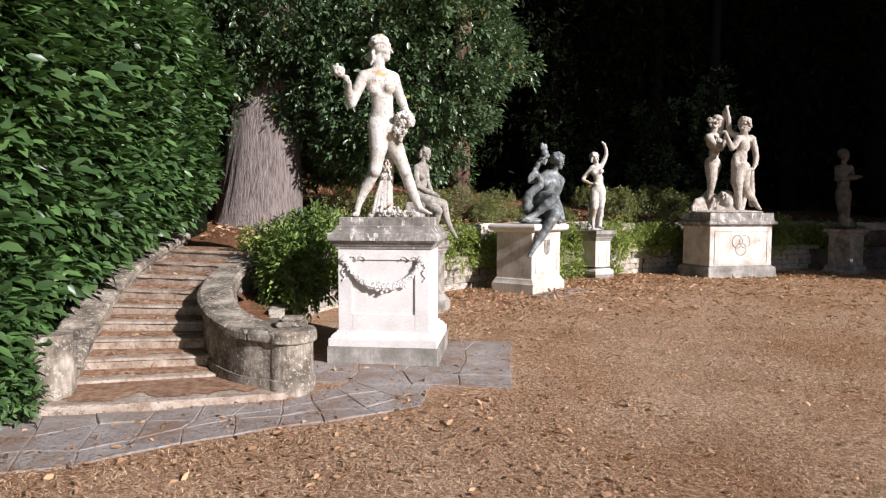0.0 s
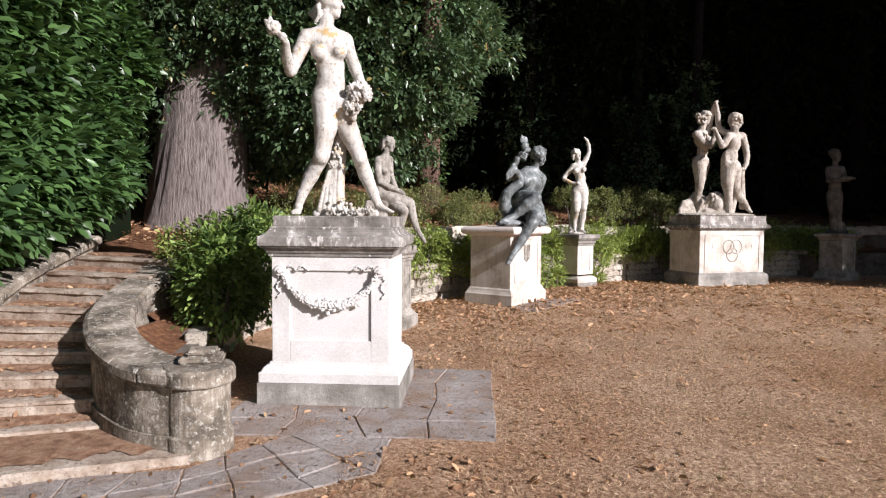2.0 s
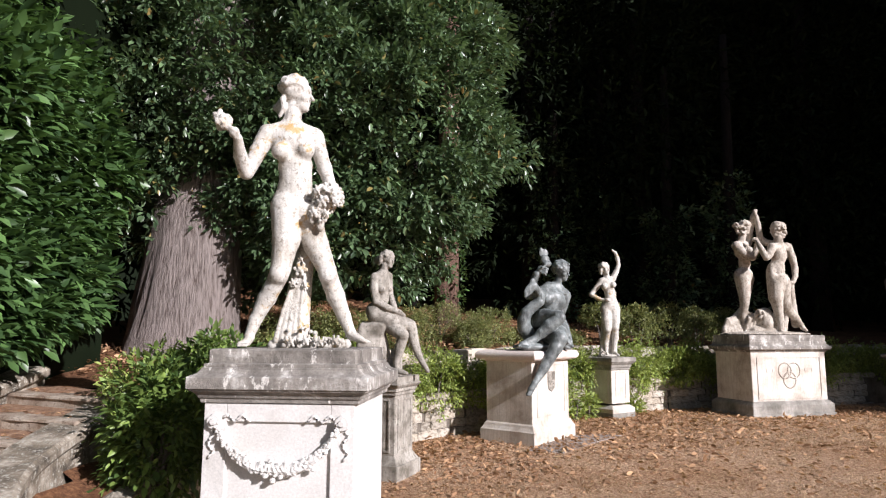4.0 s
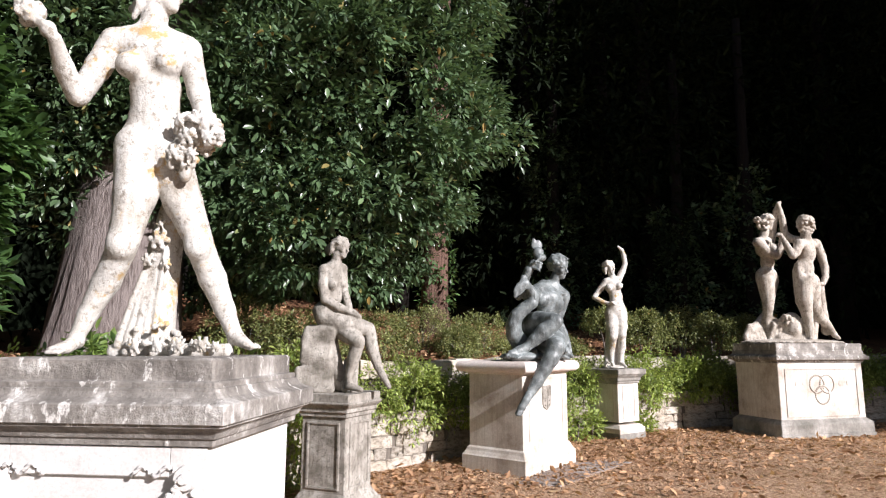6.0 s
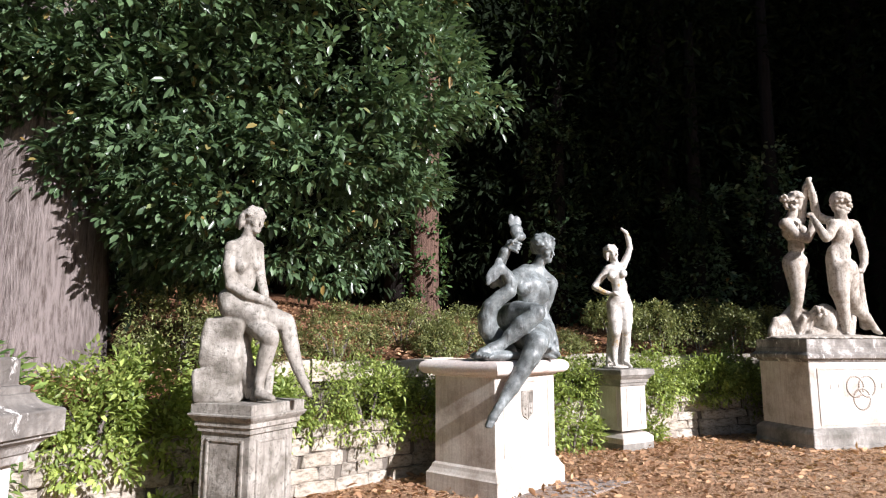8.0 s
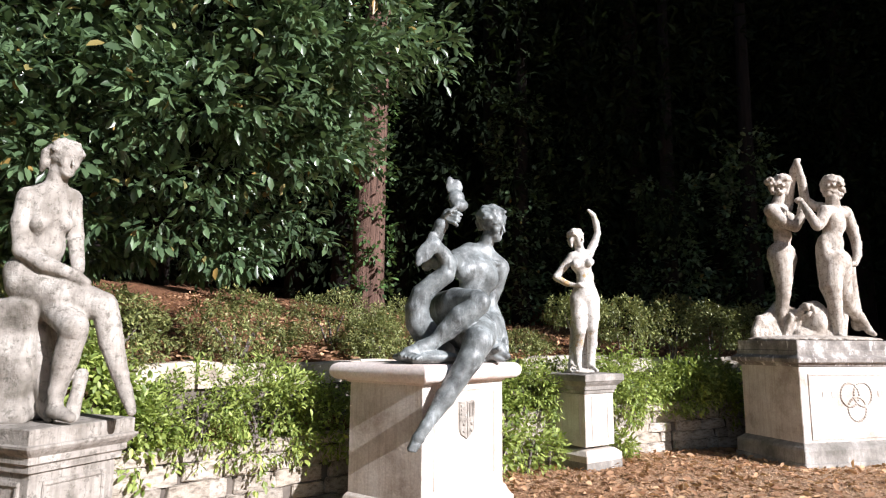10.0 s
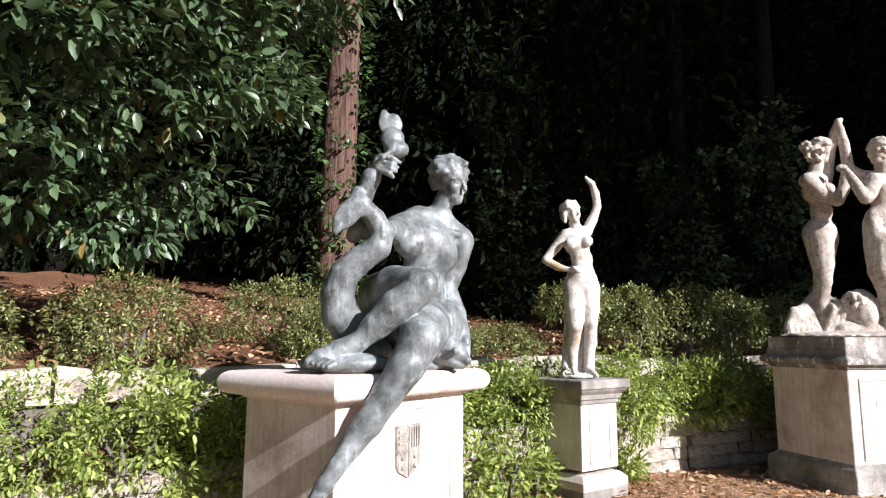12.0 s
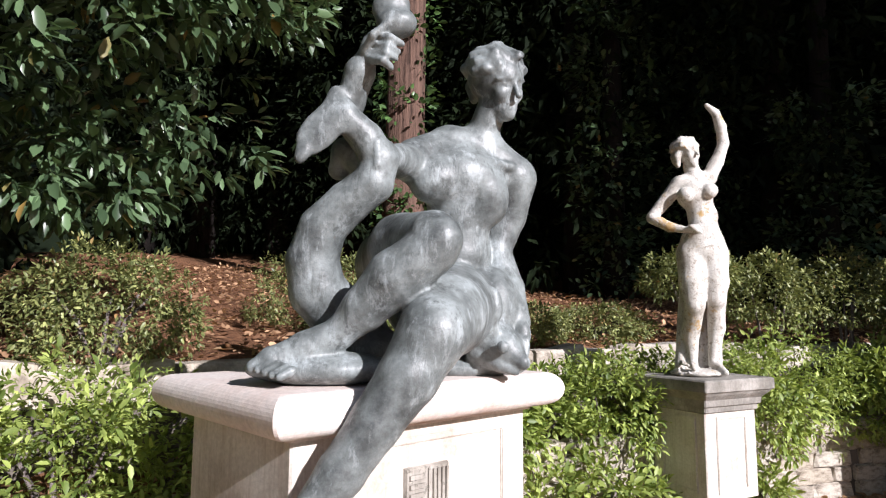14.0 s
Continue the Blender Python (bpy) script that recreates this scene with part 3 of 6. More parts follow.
# ---- statues: plain figures carved from blended limbs ----
class Figure:
    """A body given by tapered limbs and rounded masses, blended into one skin."""

    def __init__(self, x, y, cell=0.016, turn=0.0):
        self.at, self.cell, self.parts = pose(x, y, 0, 0, 0, turn), cell, []

    def limb(self, a, b, ra, rb, k=0.025):
        self.parts.append(("limb", np.array(a, float), np.array(b, float), ra, rb, k))

    def chain(self, points, radii, k=0.025):
        for i in range(len(points) - 1):
            self.limb(points[i], points[i + 1], radii[i], radii[i + 1], k)

    def mass(self, c, r, k=0.03, lean=0.0):
        """An ellipsoid; lean turns it, in degrees, about the local y axis."""
        self.parts.append(("mass", np.array(c, float), np.array(r, float), radians(lean), 0, k))

    def slab(self, c, half, lean=0.0, k=0.02):
        """A rough-hewn block with worn edges."""
        self.parts.append(("slab", np.array(c, float), np.array(half, float), radians(lean), 0, k))

    def cut(self, c, r, k=0.03, lean=0.0):
        """A hollow carved by an ellipsoid."""
        self.parts.append(("cut", np.array(c, float), np.array(r, float), radians(lean), 0, k))

    def skin(self, name, material, label, category="statue", rough=0.0, freq=14):
        lo, hi = np.full(3, 1e9), np.full(3, -1e9)
        for kind, a, b, ra, rb, _ in self.parts:
            if kind == "limb":
                for p, r in ((a, ra), (b, rb)):
                    lo, hi = np.minimum(lo, p - r), np.maximum(hi, p + r)
            else:
                m = b.max() if ra else b
                lo, hi = np.minimum(lo, a - m), np.maximum(hi, a + m)
        h = self.cell
        lo, hi = lo - 3 * h, hi + 3 * h
        n = np.ceil((hi - lo) / h).astype(int) + 1
        axes = [lo[i] + h * np.arange(n[i]) for i in range(3)]
        whole = np.stack(np.meshgrid(*axes, indexing="ij"), -1)
        field = np.full(whole.shape[:3], 1.0)
        for kind, a, b, ra, rb, k in self.parts:
            k *= 0.5 if kind == "limb" else 0.8
            # each part only reaches the cells round it
            if kind == "limb":
                p0, p1 = np.minimum(a - ra, b - rb), np.maximum(a + ra, b + rb)
            else:
                m = b.max() if ra else b
                p0, p1 = a - m, a + m
            i0 = np.maximum(((p0 - k - 3 * h - lo) / h).astype(int), 0)
            i1 = np.minimum(((p1 + k + 3 * h - lo) / h).astype(int) + 2, n)
            box = tuple(slice(u, v) for u, v in zip(i0, i1))
            P, D = whole[box], field[box]
            if kind == "limb":
                ab = b - a
                t = np.clip(((P - a) @ ab) / max(ab @ ab, 1e-9), 0, 1)
                d = np.linalg.norm(P - a - t[..., None] * ab, axis=-1) - (ra + (rb - ra) * t)
            else:
                q = P - a
                if ra:
                    c, s = math.cos(ra), math.sin(ra)
                    q = np.stack([q[..., 0] * c - q[..., 2] * s, q[..., 1], q[..., 0] * s + q[..., 2] * c], -1)
                if kind == "slab":
                    hollow = 0.012 * np.sin(q[..., 2] * 19 + q[..., 0] * 9) + 0.008 * np.sin(q[..., 1] * 31 + q[..., 2] * 23)
                    e = np.abs(q) - (b - 0.035)
                    d = np.linalg.norm(np.maximum(e, 0), axis=-1) + np.minimum(e.max(-1), 0) - 0.035 + hollow
                    m = np.clip(0.5 + 0.5 * (D - d) / k, 0, 1)
                    field[box] = D * (1 - m) + d * m - k * m * (1 - m)
                    continue
                f = np.linalg.norm(q / b, axis=-1)
                d = (f - 1) * b.min() * np.clip(f, 0.6, 1.4)
            if kind == "cut":
                m = np.clip(0.5 - 0.5 * (D + d) / k, 0, 1)
                field[box] = D * (1 - m) - d * m + k * m * (1 - m)
                continue
            m = np.clip(0.5 + 0.5 * (D - d) / k, 0, 1)
            field[box] = D * (1 - m) + d * m - k * m * (1 - m)
        P, D = whole, field
        if rough:
            wave = sum(np.sin(P[..., i] * freq * w + P[..., (i + 1) % 3] * freq * 1.3 * w + i * 2.1) for i in range(3) for w in (1.0, 2.3))
            D = D + rough * wave / 6
        # surface nets
        inside = D < 0
        corners = [(i, j, l) for i in (0, 1) for j in (0, 1) for l in (0, 1)]
        sub = [D[i:n[0] - 1 + i, j:n[1] - 1 + j, l:n[2] - 1 + l] for i, j, l in corners]
        count = sum((s < 0).astype(int) for s in sub)
        cells = np.argwhere((count > 0) & (count < 8))
        index = -np.ones(count.shape, int)
        index[tuple(cells.T)] = np.arange(len(cells))
        vals = np.stack([s[tuple(cells.T)] for s in sub], 1)
        total, hits = np.zeros((len(cells), 3)), np.zeros(len(cells))
        for i in range(8):
            for j in range(i + 1, 8):
                a, b = np.array(corners[i]), np.array(corners[j])
                if np.abs(a - b).sum() != 1:
                    continue
                u, v = vals[:, i], vals[:, j]
                cross = (u < 0) != (v < 0)
                t = np.where(cross, u / np.where(cross, u - v, 1), 0)
                total += np.where(cross[:, None], a + t[:, None] * (b - a), 0)
                hits += cross
        verts = lo + h * (cells + total / hits[:, None]) - 0.0
        faces = []
        for ax in range(3):
            u, v = (ax + 1) % 3, (ax + 2) % 3
            sl0, sl1 = [slice(None)] * 3, [slice(None)] * 3
            sl0[ax], sl1[ax] = slice(0, n[ax] - 1), slice(1, n[ax])
            s0, s1 = inside[tuple(sl0)], inside[tuple(sl1)]
            e = np.argwhere(s0 != s1)
            e = e[(e[:, u] > 0) & (e[:, v] > 0) & (e[:, u] < n[u] - 1) & (e[:, v] < n[v] - 1)]
            du, dv = np.eye(3, dtype=int)[u], np.eye(3, dtype=int)[v]
            quad = np.stack([index[tuple((e - du - dv).T)], index[tuple((e - dv).T)], index[tuple(e.T)], index[tuple((e - du).T)]], 1)
            flip = ~s0[tuple(e.T)]
            quad[flip] = quad[flip][:, ::-1]
            faces.append(quad)
        faces = np.concatenate(faces)
        faces = faces[(faces >= 0).all(1)]
        ob = new(name, mesh_of(name, verts.tolist(), faces.tolist(), material, True))
        ob.matrix_world = self.at
        return tagged(ob, label, category, "garden statues")

    def head(self, c, r, face, up=(0, 0, 1), waves=8):
        """A carved head: skull, jaw, nose, brow and lips, with hair combed back in waves; r is half its height."""
        c, f = Vector(c), Vector(face).normalized()
        s = f.cross(Vector(up)).normalized()
        u = s.cross(f)

        def p(a, b, h):
            return c + f * (a * r) + s * (b * r) + u * (h * r)
        self.mass(p(-0.12, 0, 0.2), (r * 0.78, r * 0.78, r * 0.78), 0.02)
        self.limb(p(0.2, 0, 0.15), p(0.36, 0, -0.62), r * 0.6, r * 0.38, r * 0.2)
        self.mass(p(0.56, 0, -0.84), (r * 0.17, r * 0.17, r * 0.15), r * 0.2)
        for b in (-0.28, 0.28):
            self.mass(p(0.52, b, -0.26), (r * 0.2, r * 0.2, r * 0.22), r * 0.15)
            self.cut(p(0.84, b * 0.98, 0.02), (r * 0.19, r * 0.19, r * 0.12), r * 0.1)
            self.mass(p(0.6, b * 0.95, 0.0), (r * 0.12, r * 0.12, r * 0.09), r * 0.03)
            self.limb(p(0.74, b * 0.4, 0.17), p(0.58, b * 1.7, 0.12), r * 0.06, r * 0.05, r * 0.08)
        self.chain([p(0.72, 0, 0.14), p(0.85, 0, -0.12), p(0.96, 0, -0.3)], [r * 0.06, r * 0.07, r * 0.1], r * 0.06)
        self.limb(p(0.74, -0.12, -0.5), p(0.74, 0.12, -0.5), r * 0.055, r * 0.055, r * 0.04)
        self.limb(p(0.72, -0.09, -0.62), p(0.72, 0.09, -0.62), r * 0.06, r * 0.06, r * 0.04)
        # hair: wavy locks from the brow to the nape
        for k in range(waves):
            a = (k / (waves - 1) - 0.5) * 2.7
            pts = []
            for i in range(7):
                g = 0.62 + i * 0.38
                w = a + 0.1 * math.sin(i * 2.1 + k)
                way = f * math.cos(g) + (u * math.cos(w) + s * math.sin(w)) * math.sin(g)
                pts.append(p(-0.16, 0, 0.22) + way * r * (0.8 + 0.05 * math.sin(i * 2.4 + k * 1.7)))
            self.chain(pts, [r * 0.1, r * 0.15, r * 0.16, r * 0.16, r * 0.16, r * 0.15, r * 0.12], r * 0.05)


def rose(f, c, r):
    """A carved rose: a heart within two whorls of petals."""
    f.mass(c, (r * 0.5, r * 0.5, r * 0.5), 0.004)
    for ring_r, count, size in ((0.55, 4, 0.34), (0.95, 6, 0.38)):
        for i in range(count):
            a = 2 * math.pi * i / count + ring_r
            f.mass((c[0] + r * ring_r * math.cos(a), c[1] + r * (ring_r - 0.6) * 0.5, c[2] + r * ring_r * math.sin(a)), (r * size, r * 0.3, r * size), 0.003)


def curls(f, c, r, size, count, seed):
    rr = np.random.default_rng(seed)
    for _ in range(count):
        d = rr.normal(0, 1, 3)
        d /= np.linalg.norm(d)
        f.mass(np.array(c) + d * r, np.array((size, size, size)) * rr.uniform(0.7, 1.2), 0.008)


# flower bearer: strides with a raised blossom and a bouquet at the hip
f = Figure(-0.43, 5.55, 0.008, 4.5)
f.head((-0.074, 0.0, 3.134), 0.125, (1, -0.12, -0.05), (0, 0, 1), waves=9)
# side curls and the knot at the nape
f.chain([(-0.116, -0.04, 3.153), (-0.157, -0.05, 3.082), (-0.148, -0.05, 3.023), (-0.177, -0.04, 2.968)], [0.02, 0.0219, 0.0199, 0.0128], 0.008)
f.chain([(-0.132, -0.02, 3.143), (-0.171, -0.025, 3.082), (-0.17, -0.025, 3.032), (-0.186, -0.02, 2.983)], [0.0201, 0.022, 0.02, 0.0128], 0.008)
f.chain([(-0.148, 0.0, 3.133), (-0.184, 0.0, 3.083), (-0.192, 0.0, 3.04), (-0.195, 0.0, 2.998)], [0.0202, 0.0222, 0.0202, 0.0129], 0.008)
f.chain([(-0.164, 0.02, 3.124), (-0.198, 0.025, 3.083), (-0.214, 0.025, 3.049), (-0.204, 0.02, 3.013)], [0.0202, 0.0223, 0.0203, 0.013], 0.008)
f.chain([(-0.181, 0.04, 3.114), (-0.211, 0.05, 3.083), (-0.236, 0.05, 3.057), (-0.212, 0.04, 3.028)], [0.0203, 0.0224, 0.0204, 0.013], 0.008)
f.chain([(-0.089, 0.0, 3.049), (-0.11, 0.0, 2.901)], [0.0564, 0.0645], 0.025)
f.chain([(-0.246, -0.05, 2.836), (-0.102, 0.0, 2.889), (0.039, 0.05, 2.858)], [0.0638, 0.0685, 0.0571], 0.05)
f.mass((-0.096, 0.0, 2.788), (0.1491, 0.1129, 0.129), 0.05)
f.mass((-0.143, -0.1, 2.702), (0.0631, 0.0591, 0.0591), 0.03)
f.mass((0.014, -0.06, 2.722), (0.0597, 0.0557, 0.0597), 0.03)
f.mass((-0.068, 0.0, 2.621), (0.1169, 0.0927, 0.1209), 0.05)
f.mass((-0.062, 0.0, 2.505), (0.1129, 0.0887, 0.1008), 0.05)
f.mass((-0.08, 0.02, 2.376), (0.1417, 0.1134, 0.1458), 0.05)
f.chain([(-0.254, -0.05, 2.84), (-0.311, -0.07, 2.702), (-0.364, -0.1, 2.563)], [0.0638, 0.0556, 0.0473], 0.025)
f.chain([(-0.372, -0.1, 2.555), (-0.38, -0.2, 2.647), (-0.363, -0.3, 2.73)], [0.0473, 0.0424, 0.0282], 0.02)
f.mass((-0.381, -0.32, 2.763), (0.0337, 0.0299, 0.0374), 0.015)
f.chain([(-0.368, -0.34, 2.765), (-0.396, -0.35, 2.789)], [0.0127, 0.0104], 0.006)
f.chain([(-0.383, -0.34, 2.769), (-0.412, -0.35, 2.797)], [0.0127, 0.0104], 0.006)
f.chain([(-0.399, -0.34, 2.773), (-0.427, -0.35, 2.804)], [0.0127, 0.0104], 0.006)
f.chain([(-0.414, -0.34, 2.776), (-0.442, -0.35, 2.812)], [0.0127, 0.0104], 0.006)
f.mass((-0.446, -0.34, 2.823), (0.0484, 0.0447, 0.0484), 0.012)
curls(f, (-0.45, -0.34, 2.827), 0.0484, 0.0156, 40, 2)
curls(f, (-0.477, -0.34, 2.87), 0.0298, 0.0134, 18, 12)
f.chain([(0.055, 0.05, 2.845), (0.088, 0.04, 2.724), (0.133, 0.0, 2.609), (0.181, -0.04, 2.489)], [0.0571, 0.0508, 0.0484, 0.04], 0.025)
f.mass((0.165, -0.03, 2.409), (0.0961, 0.0801, 0.0881), 0.01)
f.mass((0.106, -0.06, 2.305), (0.0597, 0.0517, 0.0636), 0.01)
f.mass((0.129, -0.07, 2.214), (0.0278, 0.0278, 0.0556), 0.01)
# carved roses of the bouquet
rose(f, (0.155, -0.13, 2.357), 0.0352)
rose(f, (0.226, -0.13, 2.417), 0.0313)
rose(f, (0.115, -0.13, 2.437), 0.0274)
rose(f, (0.247, -0.13, 2.349), 0.0274)
rose(f, (0.103, -0.14, 2.283), 0.0313)
rose(f, (0.182, -0.14, 2.275), 0.0274)
rose(f, (0.194, -0.13, 2.445), 0.0274)
curls(f, (0.17, -0.04, 2.398), 0.0999, 0.0144, 90, 3)
curls(f, (0.112, -0.07, 2.266), 0.0595, 0.0135, 46, 4)
f.chain([(-0.112, -0.02, 2.336), (-0.101, -0.05, 2.107), (-0.127, -0.06, 1.916)], [0.1084, 0.0877, 0.0656], 0.035)
f.mass((-0.131, -0.08, 1.883), (0.0633, 0.0633, 0.0713), 0.03)
f.chain([(-0.144, -0.05, 1.865), (-0.229, 0.0, 1.727), (-0.298, 0.0, 1.586), (-0.327, -0.02, 1.486)], [0.0618, 0.0585, 0.0423, 0.0321], 0.03)
f.chain([(-0.33, -0.02, 1.466), (-0.317, -0.1, 1.44)], [0.0361, 0.0256], 0.02)
f.chain([(-0.317, -0.1, 1.44), (-0.344, -0.16, 1.425)], [0.0276, 0.0194], 0.02)
f.chain([(-0.334, -0.17, 1.425), (-0.337, -0.2, 1.419)], [0.0101, 0.0085], 0.005)
f.chain([(-0.319, -0.17, 1.426), (-0.321, -0.2, 1.419)], [0.0101, 0.0085], 0.005)
f.chain([(-0.303, -0.17, 1.426), (-0.304, -0.2, 1.419)], [0.0101, 0.0085], 0.005)
f.chain([(-0.288, -0.17, 1.426), (-0.287, -0.2, 1.419)], [0.0101, 0.0085], 0.005)
f.chain([(-0.001, 0.02, 2.31), (0.077, 0.04, 2.099), (0.156, 0.05, 1.923)], [0.1012, 0.0834, 0.0632], 0.035)
f.mass((0.169, 0.02, 1.888), (0.0607, 0.0607, 0.0688), 0.03)
f.chain([(0.168, 0.06, 1.875), (0.21, 0.1, 1.75), (0.267, 0.12, 1.61), (0.318, 0.12, 1.499)], [0.0613, 0.0598, 0.0455, 0.0331], 0.03)
f.chain([(0.322, 0.12, 1.487), (0.419, 0.05, 1.443)], [0.0372, 0.0183], 0.025)
f.chain([(0.396, 0.03, 1.452), (0.43, 0.02, 1.44)], [0.0106, 0.0081], 0.005)
f.chain([(0.405, 0.05, 1.451), (0.436, 0.04, 1.44)], [0.0106, 0.0081], 0.005)
f.chain([(0.413, 0.07, 1.451), (0.443, 0.06, 1.439)], [0.0106, 0.0082], 0.005)
f.chain([(0.422, 0.09, 1.451), (0.449, 0.08, 1.439)], [0.0107, 0.0082], 0.005)
# tree stump with climbing roses
f.chain([(-0.002, 0.12, 2.087), (-0.033, 0.13, 1.9), (-0.058, 0.13, 1.651), (-0.073, 0.12, 1.444)], [0.0579, 0.0747, 0.0871, 0.1076], 0.02)
f.chain([(0.006, 0.05, 1.873), (-0.015, 0.05, 1.649), (-0.006, 0.02, 1.45)], [0.0106, 0.0139, 0.0182], 0.02)
f.chain([(-0.02, 0.06, 1.849), (-0.043, 0.05, 1.648), (-0.046, 0.02, 1.45)], [0.0106, 0.0139, 0.0182], 0.02)
f.chain([(-0.046, 0.07, 1.825), (-0.072, 0.05, 1.648), (-0.086, 0.02, 1.45)], [0.0106, 0.0139, 0.0182], 0.02)
f.chain([(-0.068, 0.06, 1.8), (-0.1, 0.05, 1.648), (-0.127, 0.02, 1.45)], [0.0106, 0.0139, 0.0182], 0.02)
f.chain([(-0.09, 0.05, 1.775), (-0.129, 0.05, 1.648), (-0.167, 0.02, 1.45)], [0.0106, 0.0139, 0.0182], 0.02)
rose(f, (-0.02, 0.03, 1.925), 0.0406)
rose(f, (-0.063, 0.03, 1.831), 0.0284)
rose(f, (0.019, 0.03, 1.811), 0.0243)
rose(f, (-0.013, 0.03, 1.994), 0.0243)
rose(f, (-0.118, 0.02, 1.442), 0.0222)
rose(f, (-0.076, -0.03, 1.451), 0.0262)
rose(f, (-0.035, -0.08, 1.444), 0.0302)
rose(f, (-0.022, 0.02, 1.45), 0.0222)
rose(f, (0.019, -0.03, 1.443), 0.0262)
rose(f, (0.059, -0.08, 1.452), 0.0302)
rose(f, (0.075, 0.02, 1.443), 0.0222)
rose(f, (0.115, -0.03, 1.452), 0.0262)
rose(f, (0.154, -0.08, 1.445), 0.0302)
rose(f, (0.172, 0.02, 1.451), 0.0222)
rose(f, (0.211, -0.03, 1.444), 0.0262)
rose(f, (0.249, -0.08, 1.453), 0.0302)
rose(f, (0.269, 0.02, 1.443), 0.0222)
curls(f, (-0.001, 0.02, 1.438), 0.1134, 0.0162, 40, 6)
f.chain([(-0.189, 0.05, 1.421), (0.292, 0.1, 1.422)], [0.0367, 0.033], 0.02)
f.skin("standing_statue", STATUE_WHITE, "white marble figure striding with bouquet, lichen-stained, on garland pedestal", rough=0.002, freq=24)

# seated woman with crossed legs on a rock
f = Figure(-0.33, 8.55, 0.009, 7.6)
f.head((-0.099, 0.0, 2.336), 0.0965, (0.75, -0.6, -0.12), (0.05, 0, 1), waves=8)
f.chain([(-0.125, -0.03, 2.407), (-0.174, -0.04, 2.36), (-0.18, -0.04, 2.306), (-0.199, -0.03, 2.272)], [0.0218, 0.0239, 0.0218, 0.0131], 0.008)
f.chain([(-0.143, -0.01, 2.397), (-0.188, -0.02, 2.355), (-0.195, -0.02, 2.31), (-0.209, -0.01, 2.28)], [0.0219, 0.024, 0.0218, 0.0131], 0.008)
f.chain([(-0.161, 0.01, 2.388), (-0.202, -0.0, 2.349), (-0.209, -0.0, 2.313), (-0.22, 0.01, 2.288)], [0.022, 0.0241, 0.0219, 0.0132], 0.008)
f.chain([(-0.18, 0.03, 2.378), (-0.216, 0.02, 2.344), (-0.224, 0.02, 2.317), (-0.23, 0.03, 2.296)], [0.0221, 0.0242, 0.022, 0.0132], 0.008)
f.chain([(-0.198, 0.05, 2.368), (-0.23, 0.04, 2.338), (-0.238, 0.04, 2.32), (-0.24, 0.05, 2.304)], [0.0222, 0.0243, 0.0221, 0.0133], 0.008)
f.chain([(-0.127, 0.0, 2.268), (-0.16, 0.02, 2.172)], [0.0483, 0.0529], 0.025)
f.chain([(-0.234, -0.04, 2.127), (-0.158, 0.0, 2.16), (-0.098, 0.08, 2.154)], [0.0522, 0.057, 0.049], 0.04)
f.mass((-0.177, 0.02, 2.055), (0.1101, 0.1013, 0.1233), 0.04)
f.mass((-0.159, -0.07, 1.983), (0.0411, 0.0389, 0.0411), 0.02)
f.mass((-0.086, 0.02, 2.002), (0.0396, 0.0396, 0.0396), 0.02)
f.mass((-0.175, 0.02, 1.895), (0.0925, 0.0925, 0.1145), 0.05)
f.mass((-0.222, 0.02, 1.75), (0.1233, 0.1233, 0.1057), 0.05)
f.chain([(-0.243, -0.04, 2.123), (-0.246, -0.07, 1.991), (-0.22, -0.08, 1.86)], [0.0522, 0.0454, 0.0432], 0.025)
f.chain([(-0.22, -0.08, 1.851), (-0.087, -0.1, 1.781), (0.039, -0.08, 1.731), (0.092, -0.06, 1.698)], [0.0432, 0.0387, 0.0302, 0.0217], 0.02)
f.chain([(-0.093, 0.08, 2.149), (-0.082, 0.12, 1.959), (-0.014, 0.05, 1.774)], [0.0446, 0.0405, 0.031], 0.025)
f.chain([(-0.21, 0.0, 1.705), (-0.012, -0.03, 1.63), (0.148, -0.02, 1.587)], [0.1141, 0.0959, 0.0743], 0.03)
f.mass((0.167, -0.03, 1.587), (0.061, 0.061, 0.061), 0.02)
f.chain([(0.175, -0.02, 1.566), (0.206, 0.0, 1.416), (0.262, -0.0, 1.254), (0.293, -0.02, 1.196)], [0.0612, 0.057, 0.0395, 0.0328], 0.02)
f.chain([(0.298, -0.02, 1.187), (0.366, -0.08, 1.083)], [0.035, 0.0216], 0.02)
f.chain([(-0.142, 0.05, 1.642), (0.079, -0.12, 1.483)], [0.1019, 0.0685], 0.03)
f.mass((0.092, -0.14, 1.475), (0.0597, 0.0597, 0.0597), 0.02)
f.chain([(0.084, -0.12, 1.458), (0.046, -0.1, 1.316), (0.017, -0.1, 1.183), (0.02, -0.1, 1.112)], [0.062, 0.0559, 0.0344, 0.0322], 0.02)
f.chain([(0.02, -0.1, 1.092), (0.127, -0.16, 1.064)], [0.0387, 0.0233], 0.02)
# rock seat in two rough blocks
f.slab((-0.281, 0.06, 1.436), (0.1448, 0.1492, 0.1843), 6)
f.slab((-0.294, 0.06, 1.152), (0.1667, 0.1667, 0.1272), -5)
f.chain([(-0.068, 0.02, 1.083), (-0.165, 0.0, 1.467)], [0.0529, 0.0614], 0.02)
f.chain([(-0.028, -0.05, 1.059), (-0.021, 0.06, 1.294)], [0.0304, 0.0355], 0.02)
f.chain([(0.045, -0.0, 1.051), (0.046, 0.06, 1.251)], [0.0351, 0.0311], 0.02)
f.skin("seated_statue", STATUE_GREY, "grey stone seated figure with crossed legs on rock", rough=0.003, freq=24)

